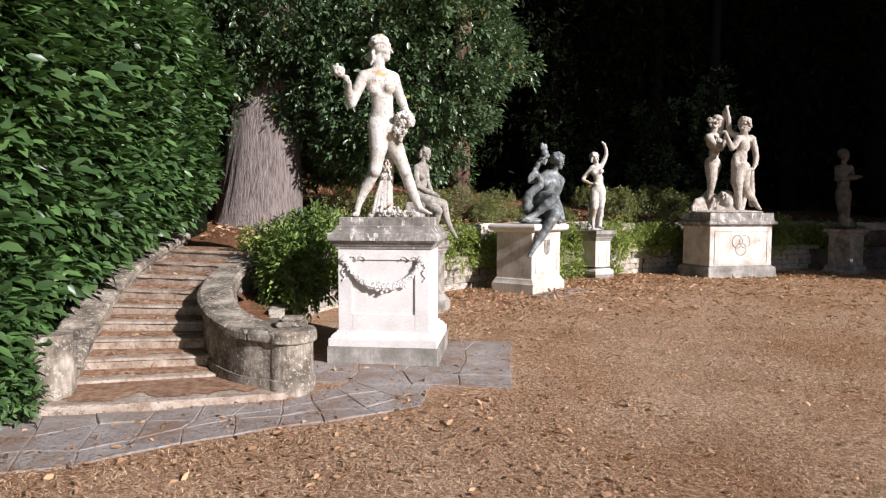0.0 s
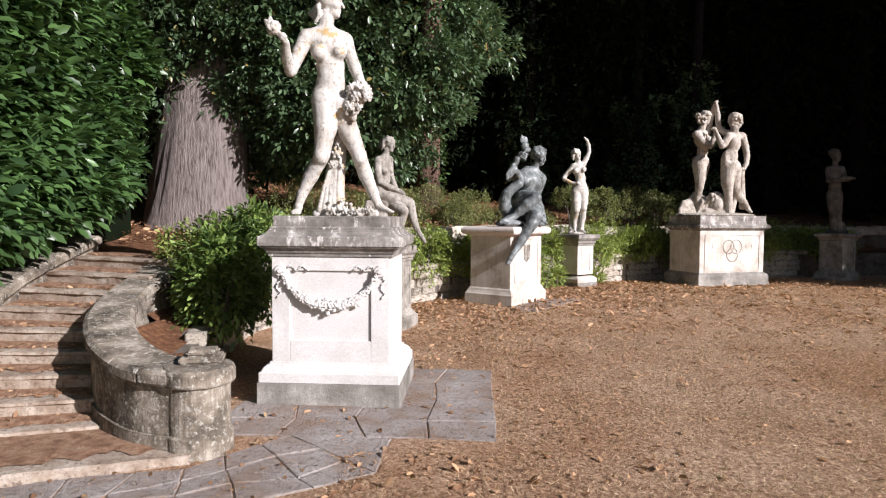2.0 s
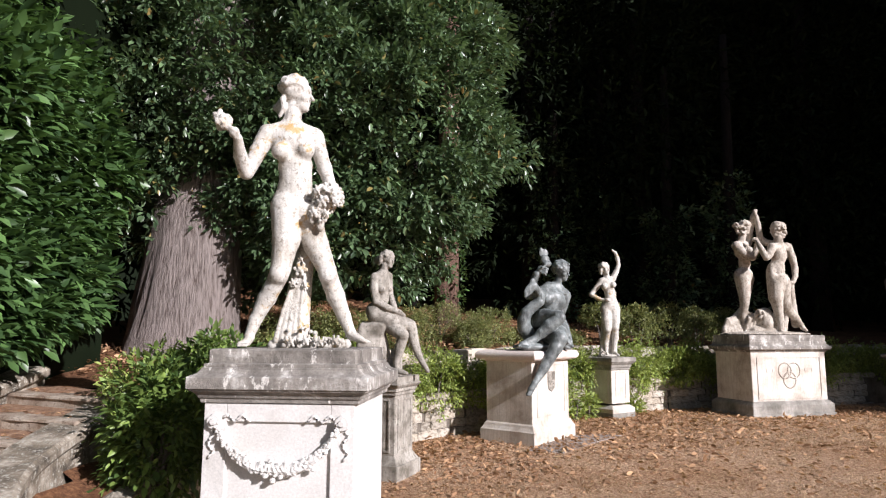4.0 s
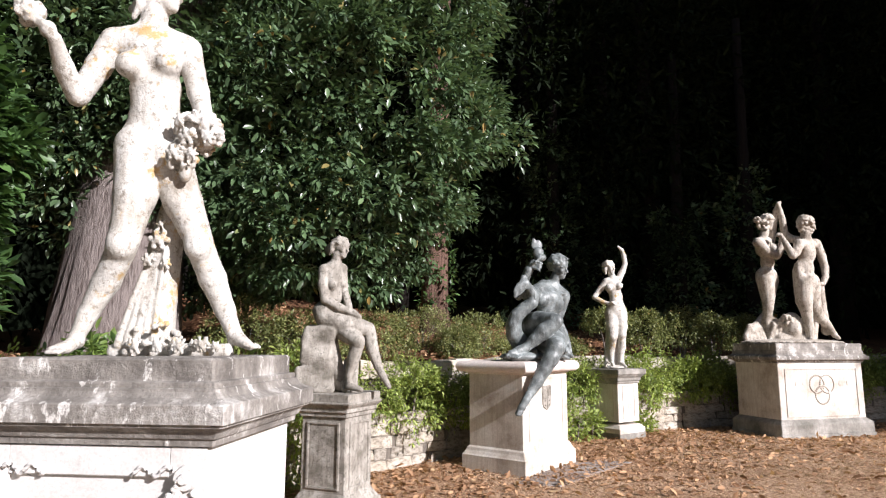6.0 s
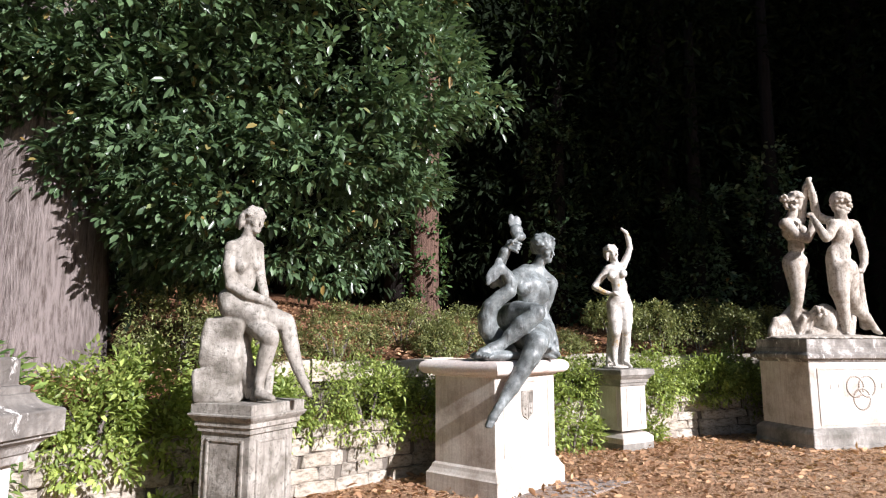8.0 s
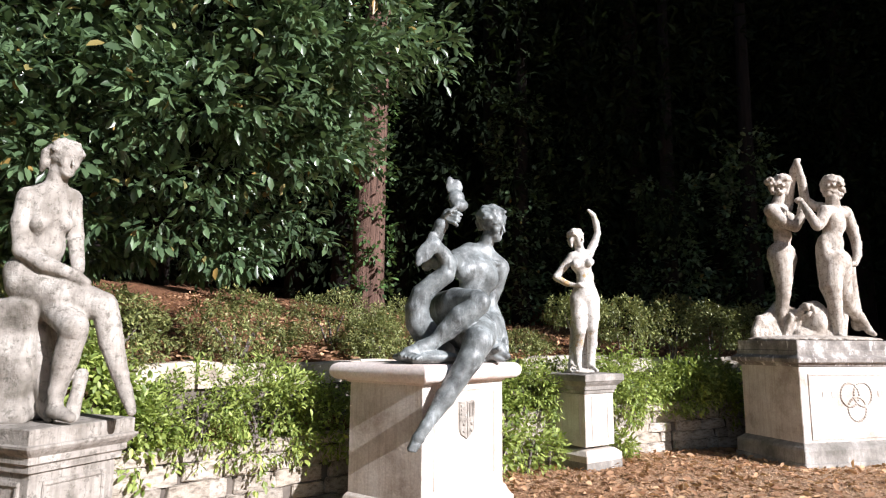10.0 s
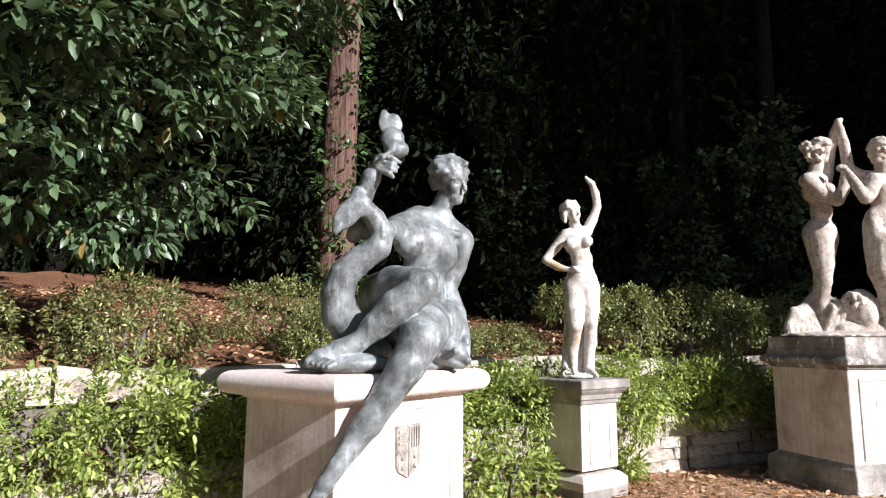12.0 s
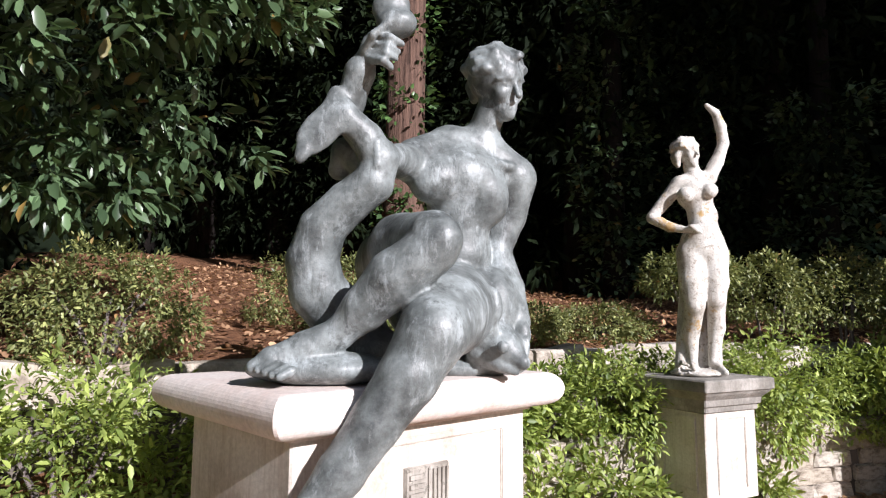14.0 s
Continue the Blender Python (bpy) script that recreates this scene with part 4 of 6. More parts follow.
# bronze sea figure with a coiling fish
f = Figure(1.21, 10.83, 0.0085, 15.2)
f.head((0.497, -0.13, 2.417), 0.141, (0.55, -0.75, -0.28), (-0.1, -0.12, 1), waves=11)
# pinned hair, knot and small diadem
curls(f, (0.561, -0.2, 2.499), 0.0257, 0.0128, 22, 9)
f.chain([(0.457, -0.12, 2.497), (0.412, -0.1, 2.462), (0.426, -0.1, 2.386)], [0.0287, 0.029, 0.0178], 0.01)
f.chain([(0.447, -0.09, 2.49), (0.409, -0.07, 2.459), (0.42, -0.08, 2.386)], [0.0291, 0.0293, 0.018], 0.01)
f.chain([(0.438, -0.06, 2.483), (0.406, -0.04, 2.456), (0.414, -0.06, 2.386)], [0.0294, 0.0297, 0.0181], 0.01)
f.chain([(0.428, -0.03, 2.475), (0.402, -0.01, 2.453), (0.408, -0.04, 2.385)], [0.0298, 0.03, 0.0183], 0.01)
f.chain([(0.475, -0.11, 2.318), (0.436, -0.07, 2.224), (0.421, -0.05, 2.163)], [0.0622, 0.0632, 0.0773], 0.03)
f.chain([(0.171, -0.18, 2.091), (0.304, -0.1, 2.163), (0.433, -0.05, 2.163), (0.558, -0.02, 2.066)], [0.0863, 0.0847, 0.091, 0.092], 0.06)
f.mass((0.342, -0.12, 2.029), (0.1769, 0.1548, 0.1283), 0.06, lean=10)
f.mass((0.232, -0.22, 1.991), (0.0764, 0.0721, 0.0764), 0.09)
f.mass((0.461, -0.15, 1.932), (0.0743, 0.0743, 0.0917), 0.08)
f.mass((0.343, -0.1, 1.879), (0.1293, 0.1159, 0.1382), 0.06)
f.mass((0.328, -0.08, 1.734), (0.1438, 0.1303, 0.1393), 0.06)
f.mass((0.261, -0.05, 1.543), (0.216, 0.1933, 0.1819), 0.06)
f.chain([(0.419, -0.2, 2.085), (0.552, -0.12, 2.08)], [0.0193, 0.0155], 0.04)
f.chain([(0.405, -0.21, 2.082), (0.27, -0.22, 2.101)], [0.0192, 0.0149], 0.04)
f.chain([(0.575, -0.02, 2.052), (0.55, 0.02, 1.907), (0.504, 0.0, 1.766)], [0.092, 0.0771, 0.0626], 0.03)
f.chain([(0.495, 0.0, 1.752), (0.548, -0.06, 1.6), (0.58, -0.14, 1.462)], [0.0649, 0.0589, 0.0395], 0.02)
f.mass((0.584, -0.17, 1.419), (0.0325, 0.0325, 0.052), 0.015)
f.chain([(0.559, -0.2, 1.403), (0.563, -0.22, 1.337)], [0.0118, 0.0085], 0.008)
f.chain([(0.572, -0.2, 1.403), (0.573, -0.22, 1.338)], [0.0118, 0.0085], 0.008)
f.chain([(0.585, -0.2, 1.403), (0.583, -0.22, 1.338)], [0.0118, 0.0085], 0.008)
f.chain([(0.597, -0.2, 1.403), (0.594, -0.22, 1.338)], [0.0118, 0.0085], 0.008)
# arm across the tail and the raised forearm with a shell
f.chain([(0.161, -0.2, 2.077), (0.115, -0.32, 2.053), (0.093, -0.42, 2.038)], [0.0813, 0.061, 0.0466], 0.03)
f.chain([(0.096, -0.46, 2.072), (0.059, -0.52, 2.066), (0.032, -0.5, 2.06)], [0.0152, 0.0148, 0.0112], 0.008)
f.chain([(0.096, -0.46, 2.046), (0.059, -0.52, 2.041), (0.032, -0.5, 2.037)], [0.0152, 0.0148, 0.0112], 0.008)
f.chain([(0.096, -0.46, 2.02), (0.06, -0.52, 2.016), (0.033, -0.5, 2.013)], [0.0152, 0.0148, 0.0112], 0.008)
f.chain([(0.097, -0.46, 1.994), (0.06, -0.52, 1.991), (0.033, -0.5, 1.99)], [0.0152, 0.0148, 0.0112], 0.008)
f.chain([(-0.06, -0.45, 2.161), (-0.043, -0.47, 2.225), (-0.007, -0.5, 2.318), (0.02, -0.52, 2.367)], [0.046, 0.0512, 0.0524, 0.0352], 0.025)
f.mass((0.036, -0.53, 2.398), (0.0387, 0.0332, 0.0442), 0.02)
f.chain([(0.041, -0.55, 2.425), (0.103, -0.6, 2.396), (0.142, -0.57, 2.389)], [0.0183, 0.0151, 0.0117], 0.008)
f.chain([(0.042, -0.55, 2.393), (0.096, -0.6, 2.367), (0.127, -0.57, 2.361)], [0.0183, 0.0151, 0.0117], 0.008)
f.chain([(0.042, -0.55, 2.366), (0.093, -0.6, 2.342), (0.12, -0.57, 2.338)], [0.0183, 0.0151, 0.0117], 0.008)
f.chain([(0.035, -0.55, 2.346), (0.082, -0.6, 2.317), (0.106, -0.57, 2.306)], [0.0183, 0.0151, 0.0117], 0.008)
f.chain([(0.014, -0.55, 2.369), (0.047, -0.6, 2.406), (0.102, -0.6, 2.453)], [0.0164, 0.0142, 0.0116], 0.01)
f.mass((0.122, -0.56, 2.465), (0.069, 0.0545, 0.0509), 0.012)
f.mass((0.101, -0.55, 2.526), (0.0657, 0.0402, 0.0621), 0.02, lean=-15)
f.mass((0.095, -0.53, 2.609), (0.0627, 0.0166, 0.0737), 0.01, lean=18)
f.mass((0.051, -0.53, 2.646), (0.0258, 0.0147, 0.0553), 0.01, lean=8)
f.cut((0.144, -0.62, 2.521), (0.0423, 0.0388, 0.0388), 0.01, lean=15)
# coiling tail and its fin
f.chain([(-0.018, -0.25, 1.434), (-0.093, -0.33, 1.495), (-0.158, -0.38, 1.573), (-0.174, -0.4, 1.676), (-0.139, -0.42, 1.787), (-0.05, -0.44, 1.873), (0.039, -0.46, 1.938), (0.061, -0.46, 2.018), (0.016, -0.48, 2.091), (-0.049, -0.52, 2.152)], [0.0964, 0.1052, 0.0989, 0.0921, 0.0816, 0.075, 0.0705, 0.0648, 0.0585, 0.0482], 0.015)
f.chain([(-0.095, -0.36, 2.011), (-0.072, -0.36, 2.074), (-0.009, -0.4, 2.022)], [0.0399, 0.0519, 0.051], 0.02)
f.mass((-0.097, -0.54, 2.137), (0.088, 0.0257, 0.055), 0.03, lean=-55)
f.mass((-0.148, -0.55, 2.08), (0.0548, 0.0183, 0.0767), 0.03, lean=35)
f.mass((-0.091, -0.53, 2.203), (0.0295, 0.0166, 0.059), 0.02, lean=12)
f.mass((-0.185, -0.56, 2.016), (0.0218, 0.0145, 0.0363), 0.02, lean=25)
f.cut((-0.023, -0.6, 2.028), (0.0463, 0.0356, 0.0392), 0.015)
# crossed leg
f.chain([(0.097, -0.15, 1.682), (0.143, -0.38, 1.723), (0.252, -0.62, 1.736)], [0.1573, 0.1226, 0.0828], 0.04)
f.mass((0.277, -0.66, 1.721), (0.0656, 0.0621, 0.0691), 0.03)
f.chain([(0.252, -0.64, 1.695), (0.131, -0.6, 1.605), (0.031, -0.57, 1.511), (-0.057, -0.54, 1.427)], [0.0802, 0.0926, 0.0723, 0.0495], 0.025)
f.chain([(-0.057, -0.54, 1.427), (-0.159, -0.55, 1.38), (-0.258, -0.58, 1.346), (-0.301, -0.6, 1.326)], [0.0532, 0.0548, 0.0414, 0.0285], 0.03)
f.mass((-0.087, -0.5, 1.392), (0.0486, 0.0449, 0.0411), 0.02)
f.chain([(-0.27, -0.6, 1.344), (-0.31, -0.62, 1.324)], [0.016, 0.0141], 0.006)
f.chain([(-0.245, -0.615, 1.338), (-0.283, -0.635, 1.319)], [0.0159, 0.014], 0.006)
f.chain([(-0.22, -0.63, 1.332), (-0.257, -0.65, 1.314)], [0.0158, 0.0139], 0.006)
f.chain([(-0.195, -0.645, 1.327), (-0.23, -0.665, 1.308)], [0.0157, 0.0138], 0.006)
f.chain([(-0.171, -0.66, 1.321), (-0.204, -0.68, 1.303)], [0.0155, 0.0137], 0.006)
f.mass((-0.113, -0.5, 1.316), (0.2525, 0.1309, 0.0561), 0.02)
f.mass((0.025, -0.25, 1.362), (0.1257, 0.1257, 0.0838), 0.03)
f.mass((0.097, -0.1, 1.311), (0.2452, 0.2006, 0.0713), 0.02)
# hanging leg
f.chain([(0.315, -0.2, 1.518), (0.283, -0.5, 1.486), (0.257, -0.66, 1.443)], [0.1712, 0.1384, 0.107], 0.04)
f.chain([(0.249, -0.66, 1.434), (0.179, -0.7, 1.308), (0.086, -0.72, 1.176), (-0.009, -0.74, 1.041), (-0.154, -0.79, 0.849)], [0.107, 0.0913, 0.0769, 0.0695, 0.0435], 0.03)
f.mass((0.241, -0.68, 1.418), (0.0957, 0.0923, 0.0991), 0.03)
f.chain([(-0.154, -0.79, 0.849), (-0.206, -0.8, 0.772), (-0.264, -0.82, 0.709)], [0.0435, 0.0432, 0.0222], 0.03)
f.chain([(-0.25, -0.84, 0.743), (-0.278, -0.85, 0.705)], [0.0125, 0.0093], 0.006)
f.chain([(-0.235, -0.84, 0.738), (-0.263, -0.85, 0.701)], [0.0125, 0.0093], 0.006)
f.chain([(-0.22, -0.84, 0.734), (-0.248, -0.85, 0.697)], [0.0125, 0.0093], 0.006)
f.chain([(-0.205, -0.84, 0.73), (-0.233, -0.85, 0.693)], [0.0125, 0.0093], 0.006)
# big-eyed fish under the resting hand
f.mass((0.468, -0.1, 1.521), (0.1159, 0.1338, 0.1605), 0.03)
f.chain([(0.425, -0.16, 1.639), (0.396, -0.2, 1.529), (0.411, -0.2, 1.403)], [0.0305, 0.0428, 0.0342], 0.01)
f.mass((0.458, -0.28, 1.528), (0.0414, 0.0248, 0.0703), 0.01, lean=-8)
f.chain([(0.435, -0.15, 1.433), (0.504, -0.22, 1.366), (0.569, -0.28, 1.321)], [0.1005, 0.0764, 0.0289], 0.02)
f.chain([(0.411, -0.2, 1.357), (0.49, -0.26, 1.313), (0.543, -0.28, 1.289)], [0.0471, 0.0292, 0.0165], 0.008)
f.mass((0.495, -0.32, 1.377), (0.0244, 0.0203, 0.0244), 0.006)
f.chain([(0.394, -0.24, 1.612), (0.387, -0.27, 1.518), (0.409, -0.27, 1.425)], [0.0105, 0.0125, 0.0104], 0.008)
f.chain([(0.407, -0.24, 1.604), (0.401, -0.27, 1.511), (0.421, -0.27, 1.425)], [0.0105, 0.0125, 0.0104], 0.008)
f.chain([(0.42, -0.24, 1.596), (0.416, -0.27, 1.505), (0.434, -0.27, 1.425)], [0.0105, 0.0125, 0.0104], 0.008)
f.chain([(0.432, -0.24, 1.587), (0.43, -0.27, 1.499), (0.446, -0.27, 1.425)], [0.0105, 0.0125, 0.0104], 0.008)
f.chain([(0.445, -0.24, 1.579), (0.444, -0.27, 1.493), (0.459, -0.27, 1.426)], [0.0105, 0.0125, 0.0104], 0.008)
f.chain([(0.457, -0.24, 1.571), (0.459, -0.27, 1.487), (0.471, -0.27, 1.426)], [0.0105, 0.0125, 0.0104], 0.008)
f.chain([(0.47, -0.24, 1.562), (0.473, -0.27, 1.481), (0.483, -0.27, 1.426)], [0.0105, 0.0125, 0.0104], 0.008)
f.mass((0.364, -0.02, 1.289), (0.2531, 0.2071, 0.0598), 0.02)
f.skin("bronze_statue", BRONZE, "patinated green-grey bronze seated figure with coiling fish", rough=0.0012, freq=30)

# dancer with one raised arm
f = Figure(2.75, 13.2, 0.0105, 15.2)
f.head((-0.059, -0.0, 2.674), 0.1123, (0.35, -0.9, 0), (-0.12, 0, 1), waves=9)
f.chain([(-0.106, -0.03, 2.707), (-0.141, -0.03, 2.641), (-0.132, -0.02, 2.577)], [0.0239, 0.0259, 0.018], 0.008)
f.chain([(-0.111, -0.01, 2.696), (-0.142, -0.01, 2.646), (-0.132, 0.0, 2.59)], [0.024, 0.026, 0.0181], 0.008)
f.chain([(-0.117, 0.01, 2.685), (-0.143, 0.01, 2.651), (-0.132, 0.02, 2.603)], [0.0241, 0.0261, 0.0181], 0.008)
f.chain([(-0.122, 0.03, 2.673), (-0.143, 0.03, 2.656), (-0.133, 0.04, 2.617)], [0.0242, 0.0263, 0.0182], 0.008)
f.chain([(-0.034, 0.0, 2.578), (-0.009, 0.0, 2.494)], [0.0522, 0.0602], 0.025)
f.chain([(-0.117, 0.0, 2.448), (-0.006, 0.0, 2.473), (0.093, -0.0, 2.49)], [0.0602, 0.0682, 0.0562], 0.04)
f.mass((-0.009, 0.0, 2.378), (0.1324, 0.1083, 0.1204), 0.04, lean=-8)
f.mass((-0.118, -0.1, 2.35), (0.0549, 0.0549, 0.0549), 0.025)
f.mass((0.054, -0.1, 2.379), (0.0549, 0.0549, 0.0549), 0.025)
f.mass((0.037, 0.0, 2.217), (0.1043, 0.0923, 0.1284), 0.05, lean=-8)
f.mass((0.028, -0.0, 2.001), (0.1565, 0.1284, 0.1605), 0.06)
f.mass((0.02, -0.05, 2.104), (0.1031, 0.0873, 0.0992), 0.05)
f.chain([(-0.125, 0.0, 2.444), (-0.216, 0.02, 2.331), (-0.318, 0.02, 2.211)], [0.0562, 0.0484, 0.0383], 0.025)
f.chain([(-0.318, 0.02, 2.199), (-0.223, -0.06, 2.126), (-0.139, -0.12, 2.097)], [0.0403, 0.0356, 0.0254], 0.025)
f.mass((-0.092, -0.14, 2.099), (0.0505, 0.035, 0.0311), 0.015)
f.chain([(-0.119, -0.17, 2.118), (-0.068, -0.18, 2.117)], [0.0131, 0.0116], 0.006)
f.chain([(-0.108, -0.17, 2.106), (-0.061, -0.18, 2.101)], [0.0131, 0.0116], 0.006)
f.chain([(-0.096, -0.17, 2.094), (-0.054, -0.18, 2.085)], [0.0131, 0.0116], 0.006)
f.chain([(-0.085, -0.17, 2.083), (-0.047, -0.18, 2.07)], [0.0131, 0.0116], 0.006)
f.chain([(0.094, 0.0, 2.499), (0.156, -0.0, 2.608), (0.206, -0.01, 2.739)], [0.0522, 0.0481, 0.04], 0.025)
f.chain([(0.207, -0.01, 2.748), (0.187, -0.02, 2.867), (0.154, -0.03, 2.956)], [0.04, 0.0379, 0.0279], 0.025)
f.chain([(0.15, -0.03, 2.969), (0.078, -0.05, 3.017)], [0.0299, 0.0179], 0.015)
f.chain([(-0.059, 0.0, 1.939), (-0.063, -0.03, 1.736), (-0.07, -0.07, 1.576)], [0.1003, 0.0917, 0.0691], 0.04)
f.chain([(-0.066, -0.05, 1.557), (-0.062, 0.05, 1.378), (-0.05, 0.06, 1.179)], [0.0655, 0.0609, 0.0346], 0.03)
f.chain([(-0.051, 0.06, 1.16), (-0.076, -0.06, 1.13)], [0.0366, 0.0237], 0.02)
f.chain([(0.102, 0.0, 1.94), (0.096, -0.03, 1.737), (0.082, -0.06, 1.609)], [0.1043, 0.0897, 0.0673], 0.04)
f.chain([(0.09, -0.04, 1.593), (0.103, 0.0, 1.42), (0.07, 0.0, 1.203)], [0.0636, 0.0602, 0.0341], 0.03)
f.chain([(0.069, 0.0, 1.172), (0.095, -0.14, 1.118)], [0.0361, 0.0214], 0.02)
f.chain([(-0.069, 0.1, 1.743), (-0.09, 0.12, 1.417), (-0.117, 0.1, 1.129)], [0.0369, 0.0412, 0.0451], 0.012)
f.chain([(-0.025, 0.1, 1.703), (-0.041, 0.12, 1.417), (-0.068, 0.1, 1.129)], [0.0369, 0.0412, 0.0451], 0.012)
f.chain([(0.021, 0.1, 1.744), (0.008, 0.12, 1.418), (-0.02, 0.1, 1.129)], [0.0369, 0.0412, 0.0451], 0.012)
f.chain([(0.065, 0.1, 1.703), (0.057, 0.12, 1.418), (0.029, 0.1, 1.129)], [0.0369, 0.0412, 0.0451], 0.012)
f.chain([(0.112, 0.1, 1.744), (0.106, 0.12, 1.418), (0.077, 0.1, 1.129)], [0.0369, 0.0412, 0.0451], 0.012)
f.chain([(0.155, 0.1, 1.703), (0.155, 0.12, 1.418), (0.126, 0.1, 1.129)], [0.0369, 0.0412, 0.0451], 0.012)
f.mass((-0.037, 0.0, 1.106), (0.1845, 0.1605, 0.0321), 0.01)
curls(f, (-0.149, -0.08, 1.139), 0.0552, 0.0158, 20, 33)
f.skin("dancer_statue", STATUE_WHITE, "pale marble dancing figure with one arm raised", rough=0.004)

# couple raising joined arms
f = Figure(6.02, 14.33, 0.0135, 7.6)
f.head((-0.352, 0.15, 3.6), 0.1381, (0.75, 0.5, -0.05), (0.05, 0, 1), waves=8)
curls(f, (-0.546, 0.12, 3.64), 0.0533, 0.0266, 24, 20)
curls(f, (-0.454, 0.12, 3.547), 0.0888, 0.0302, 30, 21)
f.chain([(-0.409, 0.15, 3.443), (-0.456, 0.15, 3.313)], [0.0713, 0.0802], 0.025)
f.chain([(-0.597, 0.05, 3.221), (-0.295, 0.25, 3.277)], [0.0926, 0.081], 0.05)
f.mass((-0.461, 0.15, 3.13), (0.1336, 0.1247, 0.1604), 0.05)
f.mass((-0.407, 0.15, 2.892), (0.1158, 0.1069, 0.1514), 0.06)
f.mass((-0.445, 0.15, 2.638), (0.1782, 0.1604, 0.1782), 0.06)
f.mass((-0.268, 0.2, 3.166), (0.0627, 0.0716, 0.0716), 0.04)
f.chain([(-0.484, 0.12, 2.581), (-0.473, 0.1, 2.293), (-0.49, 0.08, 2.096), (-0.525, 0.1, 1.851), (-0.526, 0.1, 1.606)], [0.151, 0.1152, 0.084, 0.0709, 0.0488], 0.03)
f.chain([(-0.339, 0.22, 2.593), (-0.392, 0.25, 2.17), (-0.46, 0.3, 1.636)], [0.1346, 0.09, 0.0543], 0.03)
f.chain([(-0.52, 0.1, 1.571), (-0.454, 0.02, 1.527)], [0.0488, 0.0308], 0.02)
f.chain([(-0.58, 0.05, 3.212), (-0.47, -0.02, 3.038), (-0.351, -0.05, 2.971)], [0.0882, 0.0744, 0.0611], 0.025)
f.chain([(-0.341, -0.05, 2.98), (-0.249, -0.05, 3.132), (-0.215, -0.03, 3.298)], [0.0655, 0.0611, 0.0437], 0.015)
f.chain([(-0.257, 0.25, 3.295), (-0.218, 0.2, 3.565), (-0.207, 0.12, 3.798), (-0.173, 0.08, 3.928)], [0.072, 0.0582, 0.0444, 0.0354], 0.015)
f.chain([(-0.207, 0.1, 3.821), (-0.156, 0.06, 3.942)], [0.0443, 0.0265], 0.01)
f.head((0.136, -0.1, 3.529), 0.1433, (-0.9, -0.1, -0.05), (0, 0, 1), waves=8)
curls(f, (0.248, -0.08, 3.452), 0.0783, 0.0313, 34, 22)
curls(f, (0.174, -0.1, 3.556), 0.1216, 0.0295, 40, 23)
f.chain([(0.157, -0.1, 3.357), (0.172, -0.1, 3.232)], [0.0782, 0.0868], 0.025)
f.chain([(-0.027, -0.2, 3.16), (0.394, 0.02, 3.2)], [0.0902, 0.0879], 0.05)
f.mass((0.145, -0.1, 3.026), (0.1563, 0.1303, 0.1911), 0.05)
f.mass((0.095, -0.1, 2.76), (0.1476, 0.1303, 0.1737), 0.06)
f.mass((0.118, -0.1, 2.522), (0.1997, 0.1737, 0.165), 0.06)
f.mass((-0.042, -0.12, 2.625), (0.078, 0.104, 0.2167), 0.06)
f.chain([(-0.04, -0.22, 3.138), (-0.14, -0.28, 3.005), (-0.199, -0.3, 2.949)], [0.0772, 0.0682, 0.0638], 0.025)
f.chain([(-0.208, -0.3, 2.949), (-0.261, -0.25, 3.098), (-0.285, -0.15, 3.284)], [0.0638, 0.0556, 0.0389], 0.015)
f.mass((-0.297, -0.1, 3.33), (0.0608, 0.0434, 0.0434), 0.01)
f.chain([(0.089, -0.02, 3.246), (-0.009, 0.05, 3.295), (-0.092, 0.08, 3.374)], [0.0744, 0.0661, 0.0619], 0.025)
f.chain([(-0.1, 0.08, 3.392), (-0.124, 0.08, 3.65), (-0.165, 0.06, 3.83), (-0.2, 0.05, 3.921)], [0.0619, 0.0531, 0.0397, 0.0309], 0.015)
f.chain([(0.417, 0.03, 3.183), (0.495, 0.04, 2.986), (0.531, 0.03, 2.778)], [0.0836, 0.0705, 0.0616], 0.025)
f.chain([(0.53, 0.03, 2.769), (0.493, -0.02, 2.62), (0.418, -0.05, 2.493)], [0.0616, 0.0525, 0.0436], 0.02)
f.mass((0.367, -0.06, 2.491), (0.061, 0.0436, 0.0349), 0.01)
f.chain([(0.048, -0.12, 2.467), (0.012, -0.14, 2.187), (0.038, -0.15, 1.97), (0.064, -0.12, 1.757), (0.083, -0.12, 1.587)], [0.1647, 0.1297, 0.0864, 0.078, 0.0477], 0.03)
f.chain([(0.08, -0.12, 1.553), (0.057, -0.22, 1.518)], [0.0433, 0.0343], 0.02)
f.chain([(0.213, -0.05, 2.457), (0.26, 0.0, 2.154), (0.327, 0.02, 1.98), (0.499, 0.08, 1.808), (0.644, 0.1, 1.625)], [0.1397, 0.1141, 0.0879, 0.0752, 0.0488], 0.03)
f.chain([(0.644, 0.1, 1.617), (0.676, 0.05, 1.573)], [0.0488, 0.0309], 0.02)
# robes behind the legs, rock and garland between them
f.chain([(0.441, 0.1, 2.473), (0.494, 0.15, 2.12), (0.534, 0.15, 1.696)], [0.0798, 0.0713, 0.0802], 0.03)
f.chain([(0.33, 0.1, 1.94), (0.235, 0.1, 1.572)], [0.062, 0.0886], 0.02)
f.mass((-0.129, 0.05, 1.762), (0.1764, 0.194, 0.2469), 0.04)
f.chain([(-0.347, 0.05, 1.571), (0.06, 0.0, 1.571)], [0.1058, 0.1228], 0.03)
f.chain([(-0.42, 0.12, 1.922), (-0.461, 0.0, 1.795), (-0.521, 0.05, 1.571)], [0.0355, 0.0395, 0.0353], 0.012)
